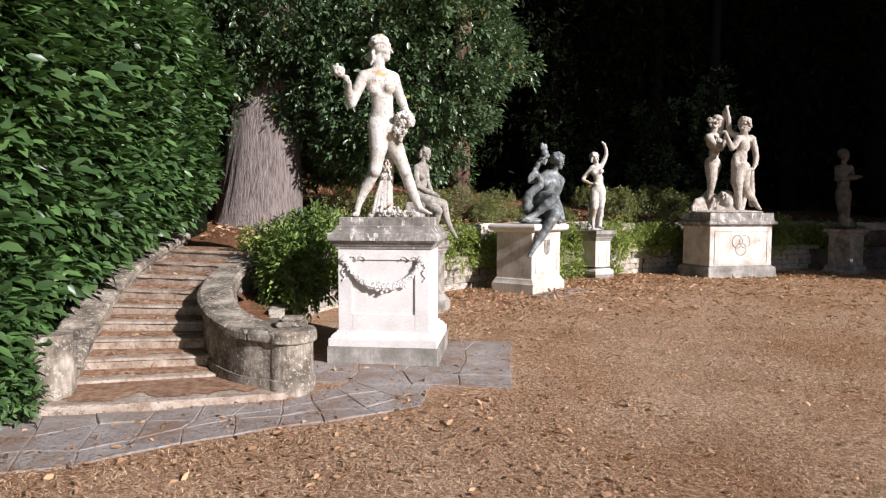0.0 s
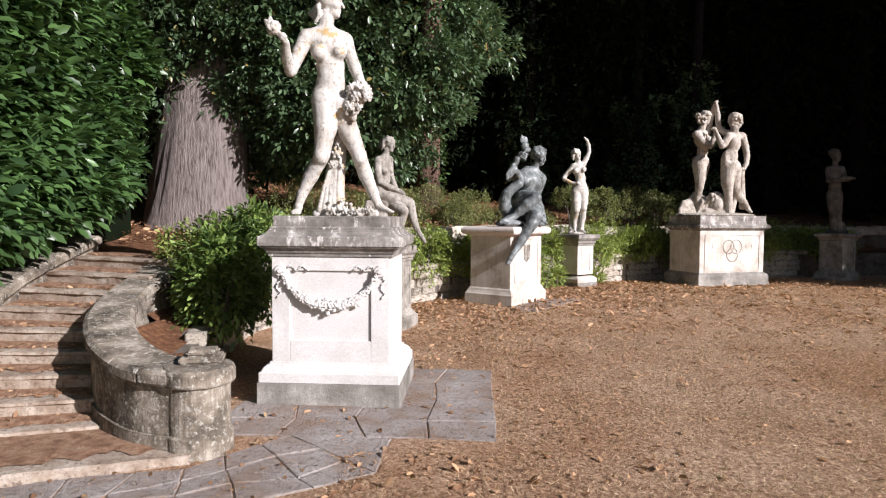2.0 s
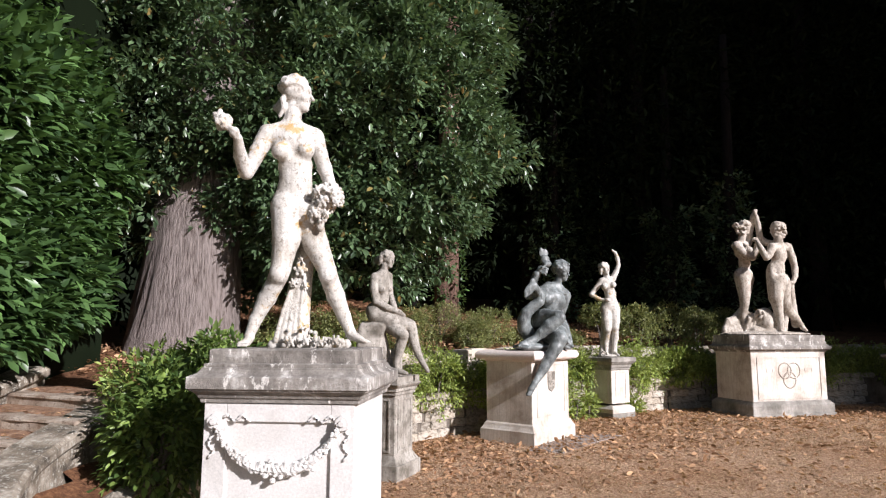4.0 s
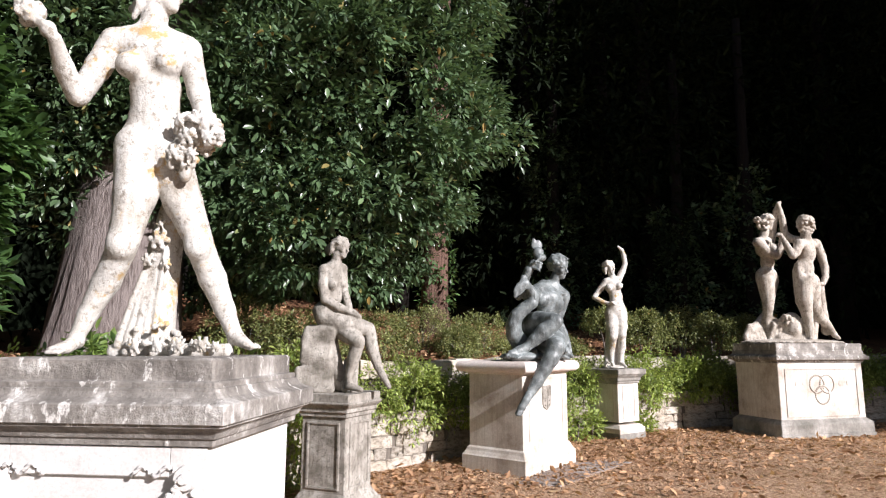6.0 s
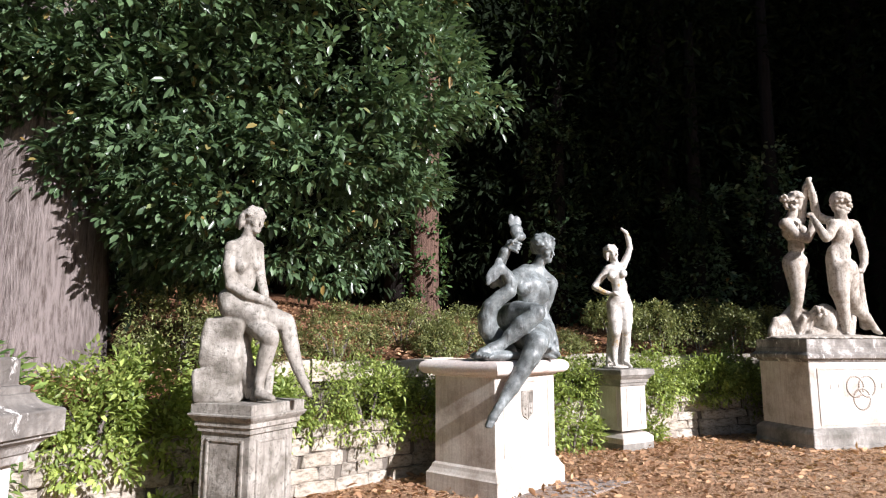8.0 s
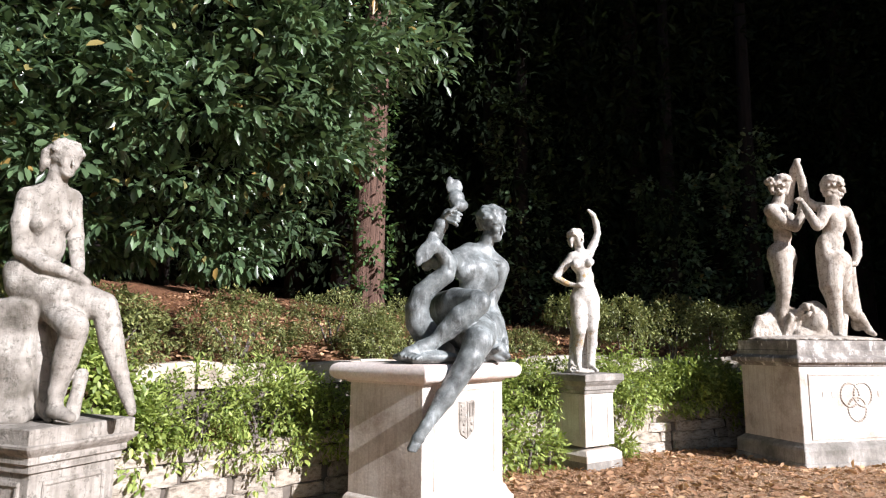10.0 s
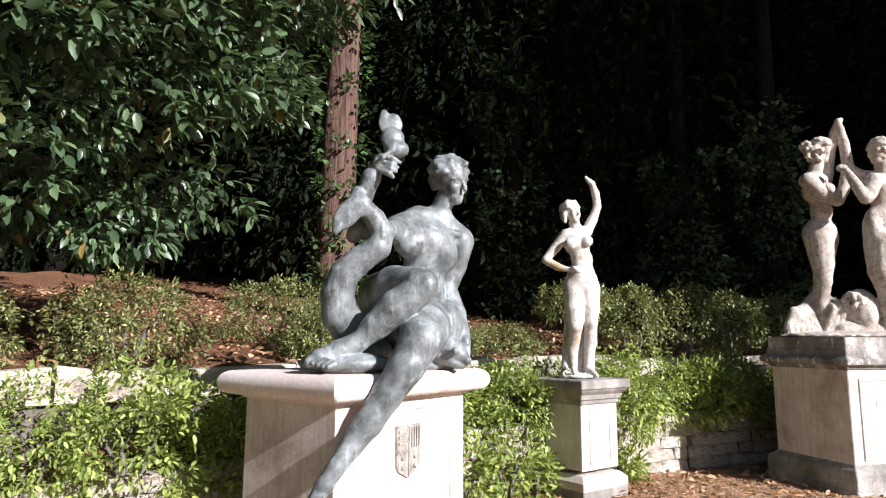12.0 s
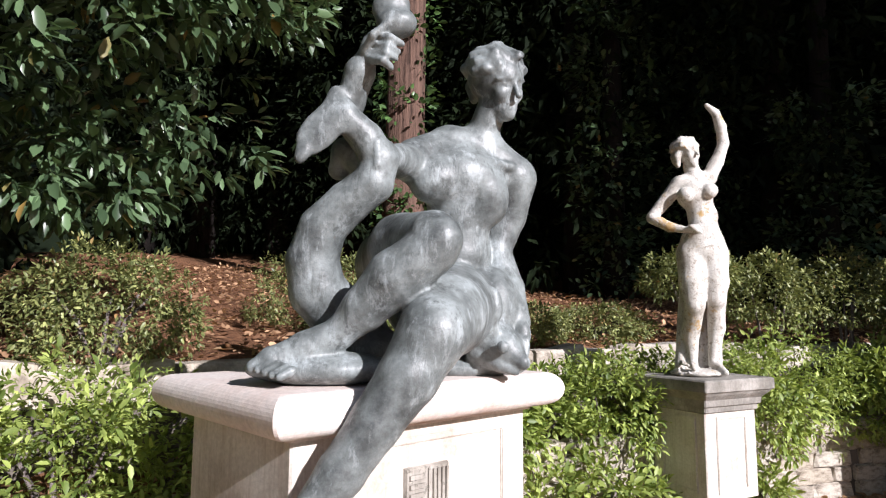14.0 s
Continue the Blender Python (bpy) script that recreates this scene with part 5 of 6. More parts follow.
f.chain([(-0.36, 0.12, 1.896), (-0.402, 0.0, 1.83), (-0.452, 0.05, 1.571)], [0.0355, 0.0395, 0.0353], 0.012)
f.chain([(-0.3, 0.12, 1.87), (-0.348, 0.0, 1.795), (-0.382, 0.05, 1.571)], [0.0355, 0.0395, 0.0353], 0.012)
f.chain([(-0.234, 0.12, 1.923), (-0.288, -0.0, 1.83), (-0.312, 0.05, 1.571)], [0.0355, 0.0395, 0.0353], 0.012)
f.chain([(-0.174, 0.12, 1.896), (-0.234, -0.0, 1.795), (-0.242, 0.05, 1.571)], [0.0355, 0.0395, 0.0353], 0.012)
f.chain([(-0.115, 0.12, 1.87), (-0.175, 0.0, 1.83), (-0.172, 0.05, 1.571)], [0.0355, 0.0395, 0.0353], 0.012)
f.chain([(-0.048, 0.12, 1.923), (-0.121, 0.0, 1.795), (-0.102, 0.05, 1.571)], [0.0355, 0.0395, 0.0353], 0.012)
f.chain([(0.011, 0.12, 1.897), (-0.061, 0.0, 1.83), (-0.032, 0.05, 1.571)], [0.0355, 0.0395, 0.0353], 0.012)
f.chain([(0.071, 0.12, 1.87), (-0.008, 0.0, 1.796), (0.038, 0.05, 1.571)], [0.0355, 0.0395, 0.0353], 0.012)
f.chain([(-0.533, 0.2, 1.961), (-0.628, 0.15, 1.765), (-0.599, 0.1, 1.571)], [0.0448, 0.0535, 0.0576], 0.014)
f.chain([(-0.563, 0.2, 1.926), (-0.664, 0.15, 1.765), (-0.661, 0.1, 1.571)], [0.0448, 0.0535, 0.0576], 0.014)
f.chain([(-0.592, 0.2, 1.89), (-0.699, 0.15, 1.764), (-0.722, 0.1, 1.571)], [0.0448, 0.0535, 0.0576], 0.014)
f.chain([(-0.622, 0.2, 1.855), (-0.735, 0.15, 1.764), (-0.784, 0.1, 1.571)], [0.0448, 0.0535, 0.0576], 0.014)
f.chain([(-0.651, 0.2, 1.819), (-0.77, 0.15, 1.764), (-0.845, 0.1, 1.571)], [0.0448, 0.0535, 0.0576], 0.014)
f.chain([(-0.681, 0.2, 1.784), (-0.806, 0.15, 1.764), (-0.907, 0.1, 1.57)], [0.0448, 0.0535, 0.0576], 0.014)
curls(f, (-0.274, -0.05, 1.88), 0.0786, 0.0306, 26, 24)
f.mass((-0.152, 0.02, 1.502), (0.8616, 0.4044, 0.0528), 0.02)
f.skin("couple_statue", STATUE_CREAM, "cream stone pair of standing figures joining raised arms", rough=0.004, freq=20)

# far figure with an offering
f = Figure(9.25, 15.75, 0.026)
f.head((-0.1, 0.05, 2.93), 0.15, (0.6, -0.8, 0))
f.mass((-0.15, 0.1, 3.05), (0.06, 0.06, 0.05), 0.02)
f.limb((-0.1, 0.05, 2.8), (-0.1, 0.05, 2.68), 0.06, 0.07)
f.limb((-0.24, 0.05, 2.62), (0.03, 0.02, 2.62), 0.075, 0.075, 0.05)
f.mass((-0.1, 0.04, 2.45), (0.18, 0.14, 0.2), 0.06)
f.mass((-0.09, 0.04, 2.2), (0.14, 0.12, 0.18), 0.06)
f.mass((-0.09, 0.04, 1.98), (0.19, 0.15, 0.18), 0.06)
f.chain([(-0.25, 0.04, 2.6), (-0.28, -0.02, 2.33), (0.0, -0.15, 2.34)], [0.07, 0.055, 0.045])
f.chain([(0.04, 0.02, 2.6), (0.1, -0.05, 2.36), (0.1, -0.2, 2.35)], [0.07, 0.055, 0.045])
f.mass((0.06, -0.2, 2.38), (0.17, 0.12, 0.05), 0.02)
f.chain([(-0.15, 0.04, 1.9), (-0.13, 0.0, 1.55), (-0.11, 0.03, 1.16)], [0.12, 0.085, 0.06])
f.chain([(-0.02, 0.04, 1.9), (-0.02, 0.0, 1.55), (0.0, 0.0, 1.16)], [0.12, 0.085, 0.06])
f.mass((-0.02, 0.02, 1.13), (0.24, 0.2, 0.05), 0.03)
f.chain([(0.1, 0.05, 1.3), (0.12, 0.05, 1.1)], [0.08, 0.12])
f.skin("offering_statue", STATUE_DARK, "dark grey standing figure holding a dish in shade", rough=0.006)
# ---- stairs and curved wall ----
LEFT = curve_of([(-2.85, 4.0, 0), (-3.2, 4.9, 0), (-3.45, 5.9, 0), (-3.6, 7.35, 0)], 10)
RIGHT = curve_of([(-1.75, 4.42, 0), (-2.2, 5.0, 0), (-2.4, 5.7, 0), (-2.5, 6.85, 0)], 10)
RISE, FOOT = 0.12, -0.12


def build_stairs():
    st = thing("stairs", "worn stone garden stairs with leaf litter on the treads", "stairs", kind="structure")
    for k in range(9):
        a, b = LEFT[k], RIGHT[k]
        c, d = LEFT[min(k + 1, 9)], RIGHT[min(k + 1, 9)]
        back = Vector((d - b + c - a)).normalized() * 0.12
        z = FOOT + RISE * (k + 1)
        away = (b - a).normalized() * 0.16
        n = 14
        bm = bmesh.new()
        rows = []
        for i in range(n + 1):
            u = i / n
            p, q = (a - away).lerp(b + away, u), (c - away).lerp(d + away, u) + back
            j = 0.012 * noise.noise((p.x * 4, p.y * 4, k))
            nose = (q - p).normalized()
            rows.append([bm.verts.new((p.x, p.y, z - RISE - 0.06)), bm.verts.new((p.x + nose.x * j, p.y + nose.y * j, z - 0.035)), bm.verts.new((p.x - nose.x * (0.015 + j), p.y - nose.y * (0.015 + j), z - 0.025)),
                bm.verts.new((p.x - nose.x * (0.01 + j), p.y - nose.y * (0.01 + j), z - 0.006 + j * 0.5)), bm.verts.new((p.x + nose.x * 0.02, p.y + nose.y * 0.02, z + j * 0.4)), bm.verts.new((q.x, q.y, z + j * 0.3)), bm.verts.new((q.x, q.y, z - RISE - 0.06))])
        for r, s in zip(rows, rows[1:]):
            for i in range(6):
                bm.faces.new((r[i], s[i], s[i + 1], r[i + 1]))
        bm.faces.new(rows[0])
        bm.faces.new(rows[-1][::-1])
        bmesh.ops.recalc_face_normals(bm, faces=bm.faces)
        part("step", bm, STEPSTONE, st)
        bm = bmesh.new()
        rows = []
        for i in range(41):
            u = i / 40
            p, q = a.lerp(b, u), c.lerp(d, u)
            edge = 0.42 + 0.35 * noise.noise((p.x * 5, p.y * 5, k * 3.1)) + 0.16 * noise.noise((p.x * 19, p.y * 19, k))
            rows.append([bm.verts.new((*p.lerp(q, edge + (1.02 - edge) * j / 5).xy, z + (0.002 if j == 0 else 0.012 + 0.012 * j / 5 + 0.008 * noise.noise((u * 40, j * 2, k))))) for j in range(6)])
        for r, s in zip(rows, rows[1:]):
            for i in range(5):
                bm.faces.new((r[i], s[i], s[i + 1], r[i + 1]))
        bmesh.ops.recalc_face_normals(bm, faces=bm.faces)
        part("needle_litter", bm, NEEDLES, st, "reddish needle litter lying on the tread")
    # broad low apron before the first riser
    bm = bmesh.new()
    front = curve_of([(-2.72, 3.42, 0), (-2.2, 3.55, 0), (-1.55, 3.8, 0), (-1.0, 4.02, 0)], 16)
    rear = [LEFT[0].lerp(RIGHT[0] + Vector((0.35, 0.05, 0)), i / 15) + Vector((0, 0.05, 0)) for i in range(16)]
    rows = []
    for p, q in zip(front, rear):
        j = 0.01 * noise.noise((p.x * 5, p.y * 5, 2))
        rows.append([bm.verts.new((p.x, p.y, -0.2)), bm.verts.new((p.x, p.y - j, -0.06)), bm.verts.new((p.x, p.y + 0.02, -0.045 + j)), bm.verts.new((q.x, q.y, -0.04))])
    for r, s in zip(rows, rows[1:]):
        for i in range(3):
            bm.faces.new((r[i], s[i], s[i + 1], r[i + 1]))
    bmesh.ops.recalc_face_normals(bm, faces=bm.faces)
    part("step", bm, STEPSTONE, st)
    bm = bmesh.new()
    rows = []
    for i in range(41):
        p, q = front[min(i * 15 // 40, 15)].lerp(front[min(i * 15 // 40 + 1, 15)], i * 15 / 40 % 1), rear[0].lerp(rear[-1], i / 40)
        edge = 0.2 + 0.3 * noise.noise((p.x * 6, p.y * 6, 8)) + 0.12 * noise.noise((p.x * 23, p.y * 23, 3))
        rows.append([bm.verts.new((*p.lerp(q, edge + (0.99 - edge) * j / 5).xy, -0.036 + (0.0 if j == 0 else 0.01 + 0.008 * noise.noise((i, j * 2, 4))))) for j in range(6)])
    for r, s in zip(rows, rows[1:]):
        for i in range(5):
            bm.faces.new((r[i], s[i], s[i + 1], r[i + 1]))
    bmesh.ops.recalc_face_normals(bm, faces=bm.faces)
    part("needle_litter", bm, NEEDLES, st, "reddish needle litter lying on the bottom step")


def wall_strip(line, half, profile_top, base, sides=((1, 0),)):
    """A bent wall: for each place of the line a cross-section from base to top; line has x, y, top."""
    bm = bmesh.new()
    rows = []
    for i, p in enumerate(line):
        d = (line[min(i + 1, len(line) - 1)] - line[max(i - 1, 0)])
        d = Vector((d.x, d.y, 0)).normalized()
        s = Vector((d.y, -d.x, 0))
        rows.append([bm.verts.new((p.x + s.x * o, p.y + s.y * o, (base if at is None else p.z + at))) for o, at in profile_top(half[i] if isinstance(half, list) else half)])
    n = len(rows[0])
    for r, q in zip(rows, rows[1:]):
        for i in range(n):
            bm.faces.new((r[i], q[i], q[(i + 1) % n], r[(i + 1) % n]))
    bm.faces.new(rows[0][::-1])
    bm.faces.new(rows[-1])
    bmesh.ops.recalc_face_normals(bm, faces=bm.faces)
    return bm


def body_profile(h):
    return [(-h, None), (h, None), (h, -0.09), (-h, -0.09)]


def coping_profile(h):
    w = h + 0.045
    return [(-w + 0.01, -0.095), (w - 0.01, -0.095), (w, -0.08), (w, -0.025), (w - 0.03, 0.0), (-w + 0.03, 0.0), (-w, -0.025), (-w, -0.08)]


def build_curved_wall():
    w = thing("curved_wall", "curved lichen-covered stone wall with coping beside stairs", "wall", kind="structure")
    line = curve_of([(-1.06, 4.25, 0.45), (-1.42, 4.35, 0.46), (-1.79, 4.62, 0.54), (-2.08, 5.02, 0.64), (-2.28, 5.55, 0.73), (-2.39, 6.2, 0.85), (-2.45, 6.95, 1.02)], 43)
    thick = [0.165 - 0.04 * smooth_step(0, 20, k) for k in range(43)]
    part("wall_body", wall_strip(line, thick, body_profile, -0.25), MOSSWALL, w)
    foot = [Vector((p.x, p.y, 0.13 + 0.5 * (p.z - 0.45))) for p in line]
    part("wall_foot", wall_strip(foot, [t + 0.02 for t in thick], body_profile, -0.25), MOSSWALL, w)
    for i in range(1, 42, 4):
        seg = line[i:min(i + 5, 43)]
        if len(seg) < 2:
            continue
        seg = [seg[0].lerp(seg[1], 0.05), *seg[1:-1], seg[-1].lerp(seg[-2], 0.05)]
        part("coping_stone", wall_strip(seg, thick[i:i + len(seg)], coping_profile, 0), MOSSWALL, w)
    # drum at the foot
    bm = bmesh.new()
    prof = [(0.208, -0.25), (0.208, 0.035), (0.192, 0.045), (0.19, 0.34), (0.2, 0.345), (0.218, 0.352), (0.224, 0.365), (0.222, 0.43), (0.205, 0.455), (0.0, 0.465)]
    rings = []
    for r, z in prof[:-1]:
        rings.append([bm.verts.new((r * math.cos(2 * math.pi * i / 32) * (1 + 0.01 * noise.noise((i, z * 5, 1))), r * math.sin(2 * math.pi * i / 32), z + (0.006 * noise.noise((i * 0.7, z, 5)) if z > 0 else 0))) for i in range(32)])
    for a, b in zip(rings, rings[1:]):
        for i in range(32):
            bm.faces.new((a[i], a[(i + 1) % 32], b[(i + 1) % 32], b[i]))
    bm.faces.new(rings[-1])
    drum = part("end_drum", bm, MOSSWALL, w, "round drum with stone cap")
    drum.location = (-1.04, 4.25, 0)
    bm = add_box(bmesh.new(), -0.14, 0.12, -0.1, 0.1, 0, 0.045, 0.012)
    add_box(bm, -0.1, 0.09, -0.08, 0.08, 0.045, 0.085, 0.015)
    blk = part("cap_block", bm, MOSSWALL, w)
    blk.matrix_world = pose(-1.04, 4.33, 0.458, 0, 0, 15)


def build_left_wall():
    w = thing("stair_side_wall", "low stone side wall with coping under the hedge", "wall", kind="structure")
    line = [Vector((p.x - 0.13, p.y, FOOT + RISE * (k + 1) + (0.2 - 0.012 * k))) for k, p in enumerate(LEFT)]
    fine = []
    for a, b in zip(line, line[1:]):
        fine += [a, a.lerp(b, 0.5)]
    fine.append(line[-1])
    part("wall_body", wall_strip(fine, 0.12, body_profile, -0.25), MOSSWALL, w)
    for i in range(0, len(fine) - 2, 2):
        part("coping_stone", wall_strip([fine[i].lerp(fine[i + 1], 0.05), fine[i + 1], fine[i + 2].lerp(fine[i + 1], 0.05)], 0.13, coping_profile, 0), MOSSWALL, w)
    bm = bmesh.new()
    bmesh.ops.create_cone(bm, cap_ends=True, segments=24, radius1=0.2, radius2=0.17, depth=0.75, matrix=Matrix.Translation((-2.86, 3.72, 0.09)))
    part("end_post", bm, MOSSWALL, w, "rounded end post")


build_stairs()
build_curved_wall()
build_left_wall()


# ---- upper wall and coping on the bank ----
def build_upper_wall():
    w = thing("upper_wall", "low upper garden wall of broken pale coping blocks", "wall", kind="structure")
    k0 = int(np.argmax(WALL_S > 5.8))
    rr = random.Random(5)
    i = k0
    while i < len(WALL_PTS) - 12:
        n = rr.randint(4, 9)
        seg = []
        for j in (i, i + n // 2, i + n):
            p, o = WALL_PTS[j], WALL_OUT[j]
            seg.append(Vector((p[0] + o[0] * 0.82, p[1] + o[1] * 0.82, 1.24 + rr.uniform(-0.03, 0.03))))
        seg = [seg[0].lerp(seg[1], 0.03), seg[1], seg[2].lerp(seg[1], 0.03)]
        h = rr.uniform(0.1, 0.14)
        part("coping_block", wall_strip(seg, h, lambda q: [(-q, None), (q, None), (q, -0.02), (q - 0.02, 0.0), (-q + 0.02, 0.0), (-q, -0.02)], 1.02), WALLSTONE, w)
        i += n
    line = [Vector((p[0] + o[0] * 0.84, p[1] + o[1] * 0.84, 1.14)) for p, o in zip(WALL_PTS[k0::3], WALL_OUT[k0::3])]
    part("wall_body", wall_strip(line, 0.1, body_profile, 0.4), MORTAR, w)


build_upper_wall()


# ---- trees, hedge and shrubs ----
def crown_points(n, centre, radii, gap=0.12, freq=0.9, thick=0.22, seed=0, lower=-1.0):
    """Tuft places on an uneven crown's shell, with gaps, and their outward directions."""
    r = np.random.default_rng(seed)
    d = r.normal(0, 1, (n * 2, 3))
    d /= np.linalg.norm(d, axis=1, keepdims=True)
    d = d[d[:, 2] > lower]
    f = np.array([noise.noise((v[0] * 2.3 + seed, v[1] * 2.3, v[2] * 2.3)) for v in d])
    g = np.array([noise.noise((v[0] * 6 + seed, v[1] * 6, v[2] * 6 + 9)) for v in d])
    keep = g > -0.35 + gap
    d, f, g = d[keep][:n], f[keep][:n], g[keep][:n]
    k = (1 + 0.2 * f + 0.14 * g - thick * r.random(len(d)) ** 1.6)[:, None]
    return np.array(centre) + d * np.array(radii) * k, d


def tree_thing(label, trunk_pts, radii, bark_mat, crown_mesh, limbs=(), sides=14, wobble=0.12, name="tree"):
    t = thing(name, label, "tree")
    v, fc = tube(trunk_pts, radii, sides, wobble, 3)
    part("trunk", mesh_of("trunk", [tuple(p) for p in v], fc, bark_mat, True), bark_mat, t, "bare ridged trunk")
    for k, (pts, rad) in enumerate(limbs):
        v, fc = tube(pts, rad, 8, 0.1, k)
        part("limb", mesh_of("limb", [tuple(p) for p in v], fc, bark_mat, True), bark_mat, t)
    if crown_mesh:
        part("crown", crown_mesh, None, t, "dense leafy crown")
    return t


# broad evergreen over the bank
def build_evergreen():
    # boughs on the crown's shell, each a flattened cushion of tufts
    a, oa = crown_points(560, (-1.7, 11.2, 5.3), (2.45, 2.05, 3.7), 0.2, 0.9, 0.3, 4)
    b, ob = crown_points(250, (-3.8, 10.6, 5.7), (2.3, 2.1, 2.7), 0.15, 0.9, 0.3, 8)
    c = np.concatenate([a, b])
    o = np.concatenate([oa, ob])
    keep = (o[:, 1] < 0.3) & (c[:, 2] > 2.3 + 1.0 * np.maximum(c[:, 0] + 0.6, 0)) & (c[:, 2] < 8.4)
    c, o = c[keep], o[keep]
    per = 22
    q = rng.normal(0, 1, (len(c) * per, 3))
    q /= np.linalg.norm(q, axis=1, keepdims=True)
    out = np.repeat(o, per, 0)
    q = np.where(((q * out).sum(1) < -0.2)[:, None], -q, q)
    size = np.repeat(rng.uniform(0.3, 0.62, len(c)), per)[:, None]
    tuft = np.repeat(c, per, 0) + q * size * np.array((1, 1, 0.5)) * rng.uniform(0.75, 1.05, (len(q), 1))
    tuft[:, 2] -= 0.25 * (q * out).sum(1) * size[:, 0]
    keep = tuft[:, 2] > 1.85 + 1.0 * np.maximum(tuft[:, 0] + 0.6, 0)
    p, w, s = rosettes(tuft[keep], (q * 0.6 + out * 0.6)[keep], 10, 0.112, 0.1)
    crown = leaves("crown", p, w, s, LEAF_CROWN, 0.46, 0.2, 0.18)
    t = tree_thing("broad dark evergreen tree with glossy leaves, red-brown trunk", [(-0.48, 16.2, 1.2), (-0.49, 16.2, 2.2), (-0.47, 16.18, 4.5), (-0.4, 16.2, 8), (-0.25, 16.2, 13)], [0.4, 0.29, 0.26, 0.23, 0.15], BARK_RED, crown)
    a, z = rng.uniform(math.pi * 0.95, math.pi * 2.2, 150), rng.uniform(2.2, 8.5, 150)
    out = np.stack([np.cos(a), np.sin(a), 0.2 + 0 * a], 1)
    p, w, s = rosettes(np.stack([-0.47 + 0.3 * np.cos(a), 16.2 + 0.3 * np.sin(a), z], 1), out, 9, 0.1, 0.14)
    part("ivy", leaves("ivy", p, w, s, LEAF_HEDGE, 0.6, 0.2, 0.2), None, t, "dark ivy climbing the trunk")


build_evergreen()
tree_thing("massive old trunk with ridged grey bark", [(-3.66, 10.1, 0.6), (-3.66, 10.1, 0.95), (-3.64, 10.1, 1.3), (-3.6, 10.1, 1.9), (-3.54, 10.12, 2.8), (-3.48, 10.15, 4.2), (-3.4, 10.2, 6), (-3.4, 10.2, 9)], [0.98, 0.85, 0.77, 0.7, 0.63, 0.56, 0.48, 0.38], BARK_GREY, None, (), 56, 0.07, "old_tree")


def build_hedge():
    h = thing("laurel_hedge", "tall glossy green laurel hedge beside the stairs", "hedge")
    n = 12000
    u, v = rng.random(n), rng.random(n)
    y0 = 2.0 + 6.4 * u
    x0 = -2.78 - 0.165 * (y0 - 2.0)
    z = 5.8 * v
    bulge = np.array([noise.noise((a * 0.9, b * 0.9, 4)) + 0.45 * noise.noise((a * 2.7, b * 2.7, 1)) for a, b in zip(y0, z)])
    x = x0 + 0.26 * bulge + 0.12 * smooth_step(0.8, 2.4, z) - 0.7 * smooth_step(3.2, 5.8, z) - 0.4 * rng.random(n) ** 1.5
    keep = z > np.interp(y0, (2.0, 3.5, 4.0, 5.2, 7.2, 8.4), (-0.05, 0.1, 0.62, 1.02, 1.42, 1.6))
    c = np.stack([x, y0, z], 1)[keep]
    o = np.tile((0.85, -0.4, 0.25), (len(c), 1))
    p, w, s = rosettes(c, o, 9, 0.17, 0.16, 0.95)
    part("foliage", leaves("foliage", p, w, s, LEAF_HEDGE, 0.46, 0.2, 0.25), None, h)
    # a plain core, its colour darkened for the shade among the inner twigs
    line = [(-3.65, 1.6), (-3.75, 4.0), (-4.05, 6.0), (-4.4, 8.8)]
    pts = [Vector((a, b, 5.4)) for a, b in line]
    part("inner_core", wall_strip(pts, 0.35, lambda q: [(-q, None), (q, None), (q, 0.0), (-q, 0.0)], -0.2), LEAF_SHADED, h, "plain inner core in shade-darkened leaf colour")


build_hedge()


def shrub(label, x, y, z, rx, ry, h, material, size, n, name="shrub", per=9, raised=False, group=""):
    """A bush: short stems and tufts of leaves over an uneven dome, which may stand clear of the ground."""
    t = thing(name, label, "shrub", pose(x, y, z), group)
    c, o = crown_points(n, (0, 0, h * (0.74 if raised else 0.45)), (rx, ry, h * (0.26 if raised else 0.55)), 0.05, 1, 0.5, int(abs(x * 31 + y * 17)) % 97, -0.75)
    p, w, s = rosettes(c, o, per, size, size * 1.3, 0.95)
    part("foliage", leaves("foliage", p, w, s, material, 0.45, 0.2, 0.3), None, t)
    rr = random.Random(int(x * 100))
    for k in range(4):
        a = rr.uniform(0, 6.28)
        e = Vector((rx * 0.5 * math.cos(a), ry * 0.5 * math.sin(a), h * (0.75 if raised else 0.6)))
        v, fc = tube([(0, 0, -0.1), e * 0.5 + Vector((0, 0, h * 0.1)), e], [0.02, 0.014, 0.006], 6, 0, k)
        part("stem", mesh_of("stem", [tuple(q) for q in v], fc, BARK_GREY, True), BARK_GREY, t)
    return t


def on_bank(x, y):
    return float(bank_z(x, y)[0])


def wall_place(s, off):
    k = int(np.argmin(np.abs(WALL_S - s)))
    return WALL_PTS[k, 0] + WALL_OUT[k, 0] * off, WALL_PTS[k, 1] + WALL_OUT[k, 1] * off


# ivy at the foot of the hedge
for x, y, rx, h in ((-3.0, 3.15, 0.34, 0.6), (-3.3, 3.5, 0.4, 0.75), (-3.1, 2.6, 0.4, 0.6)):
    shrub("dark ivy clump at the foot of the hedge", x, y, -0.15, rx, rx, h, LEAF_HEDGE, 0.08, 220, "ivy_clump", 8, group="ivy clumps")

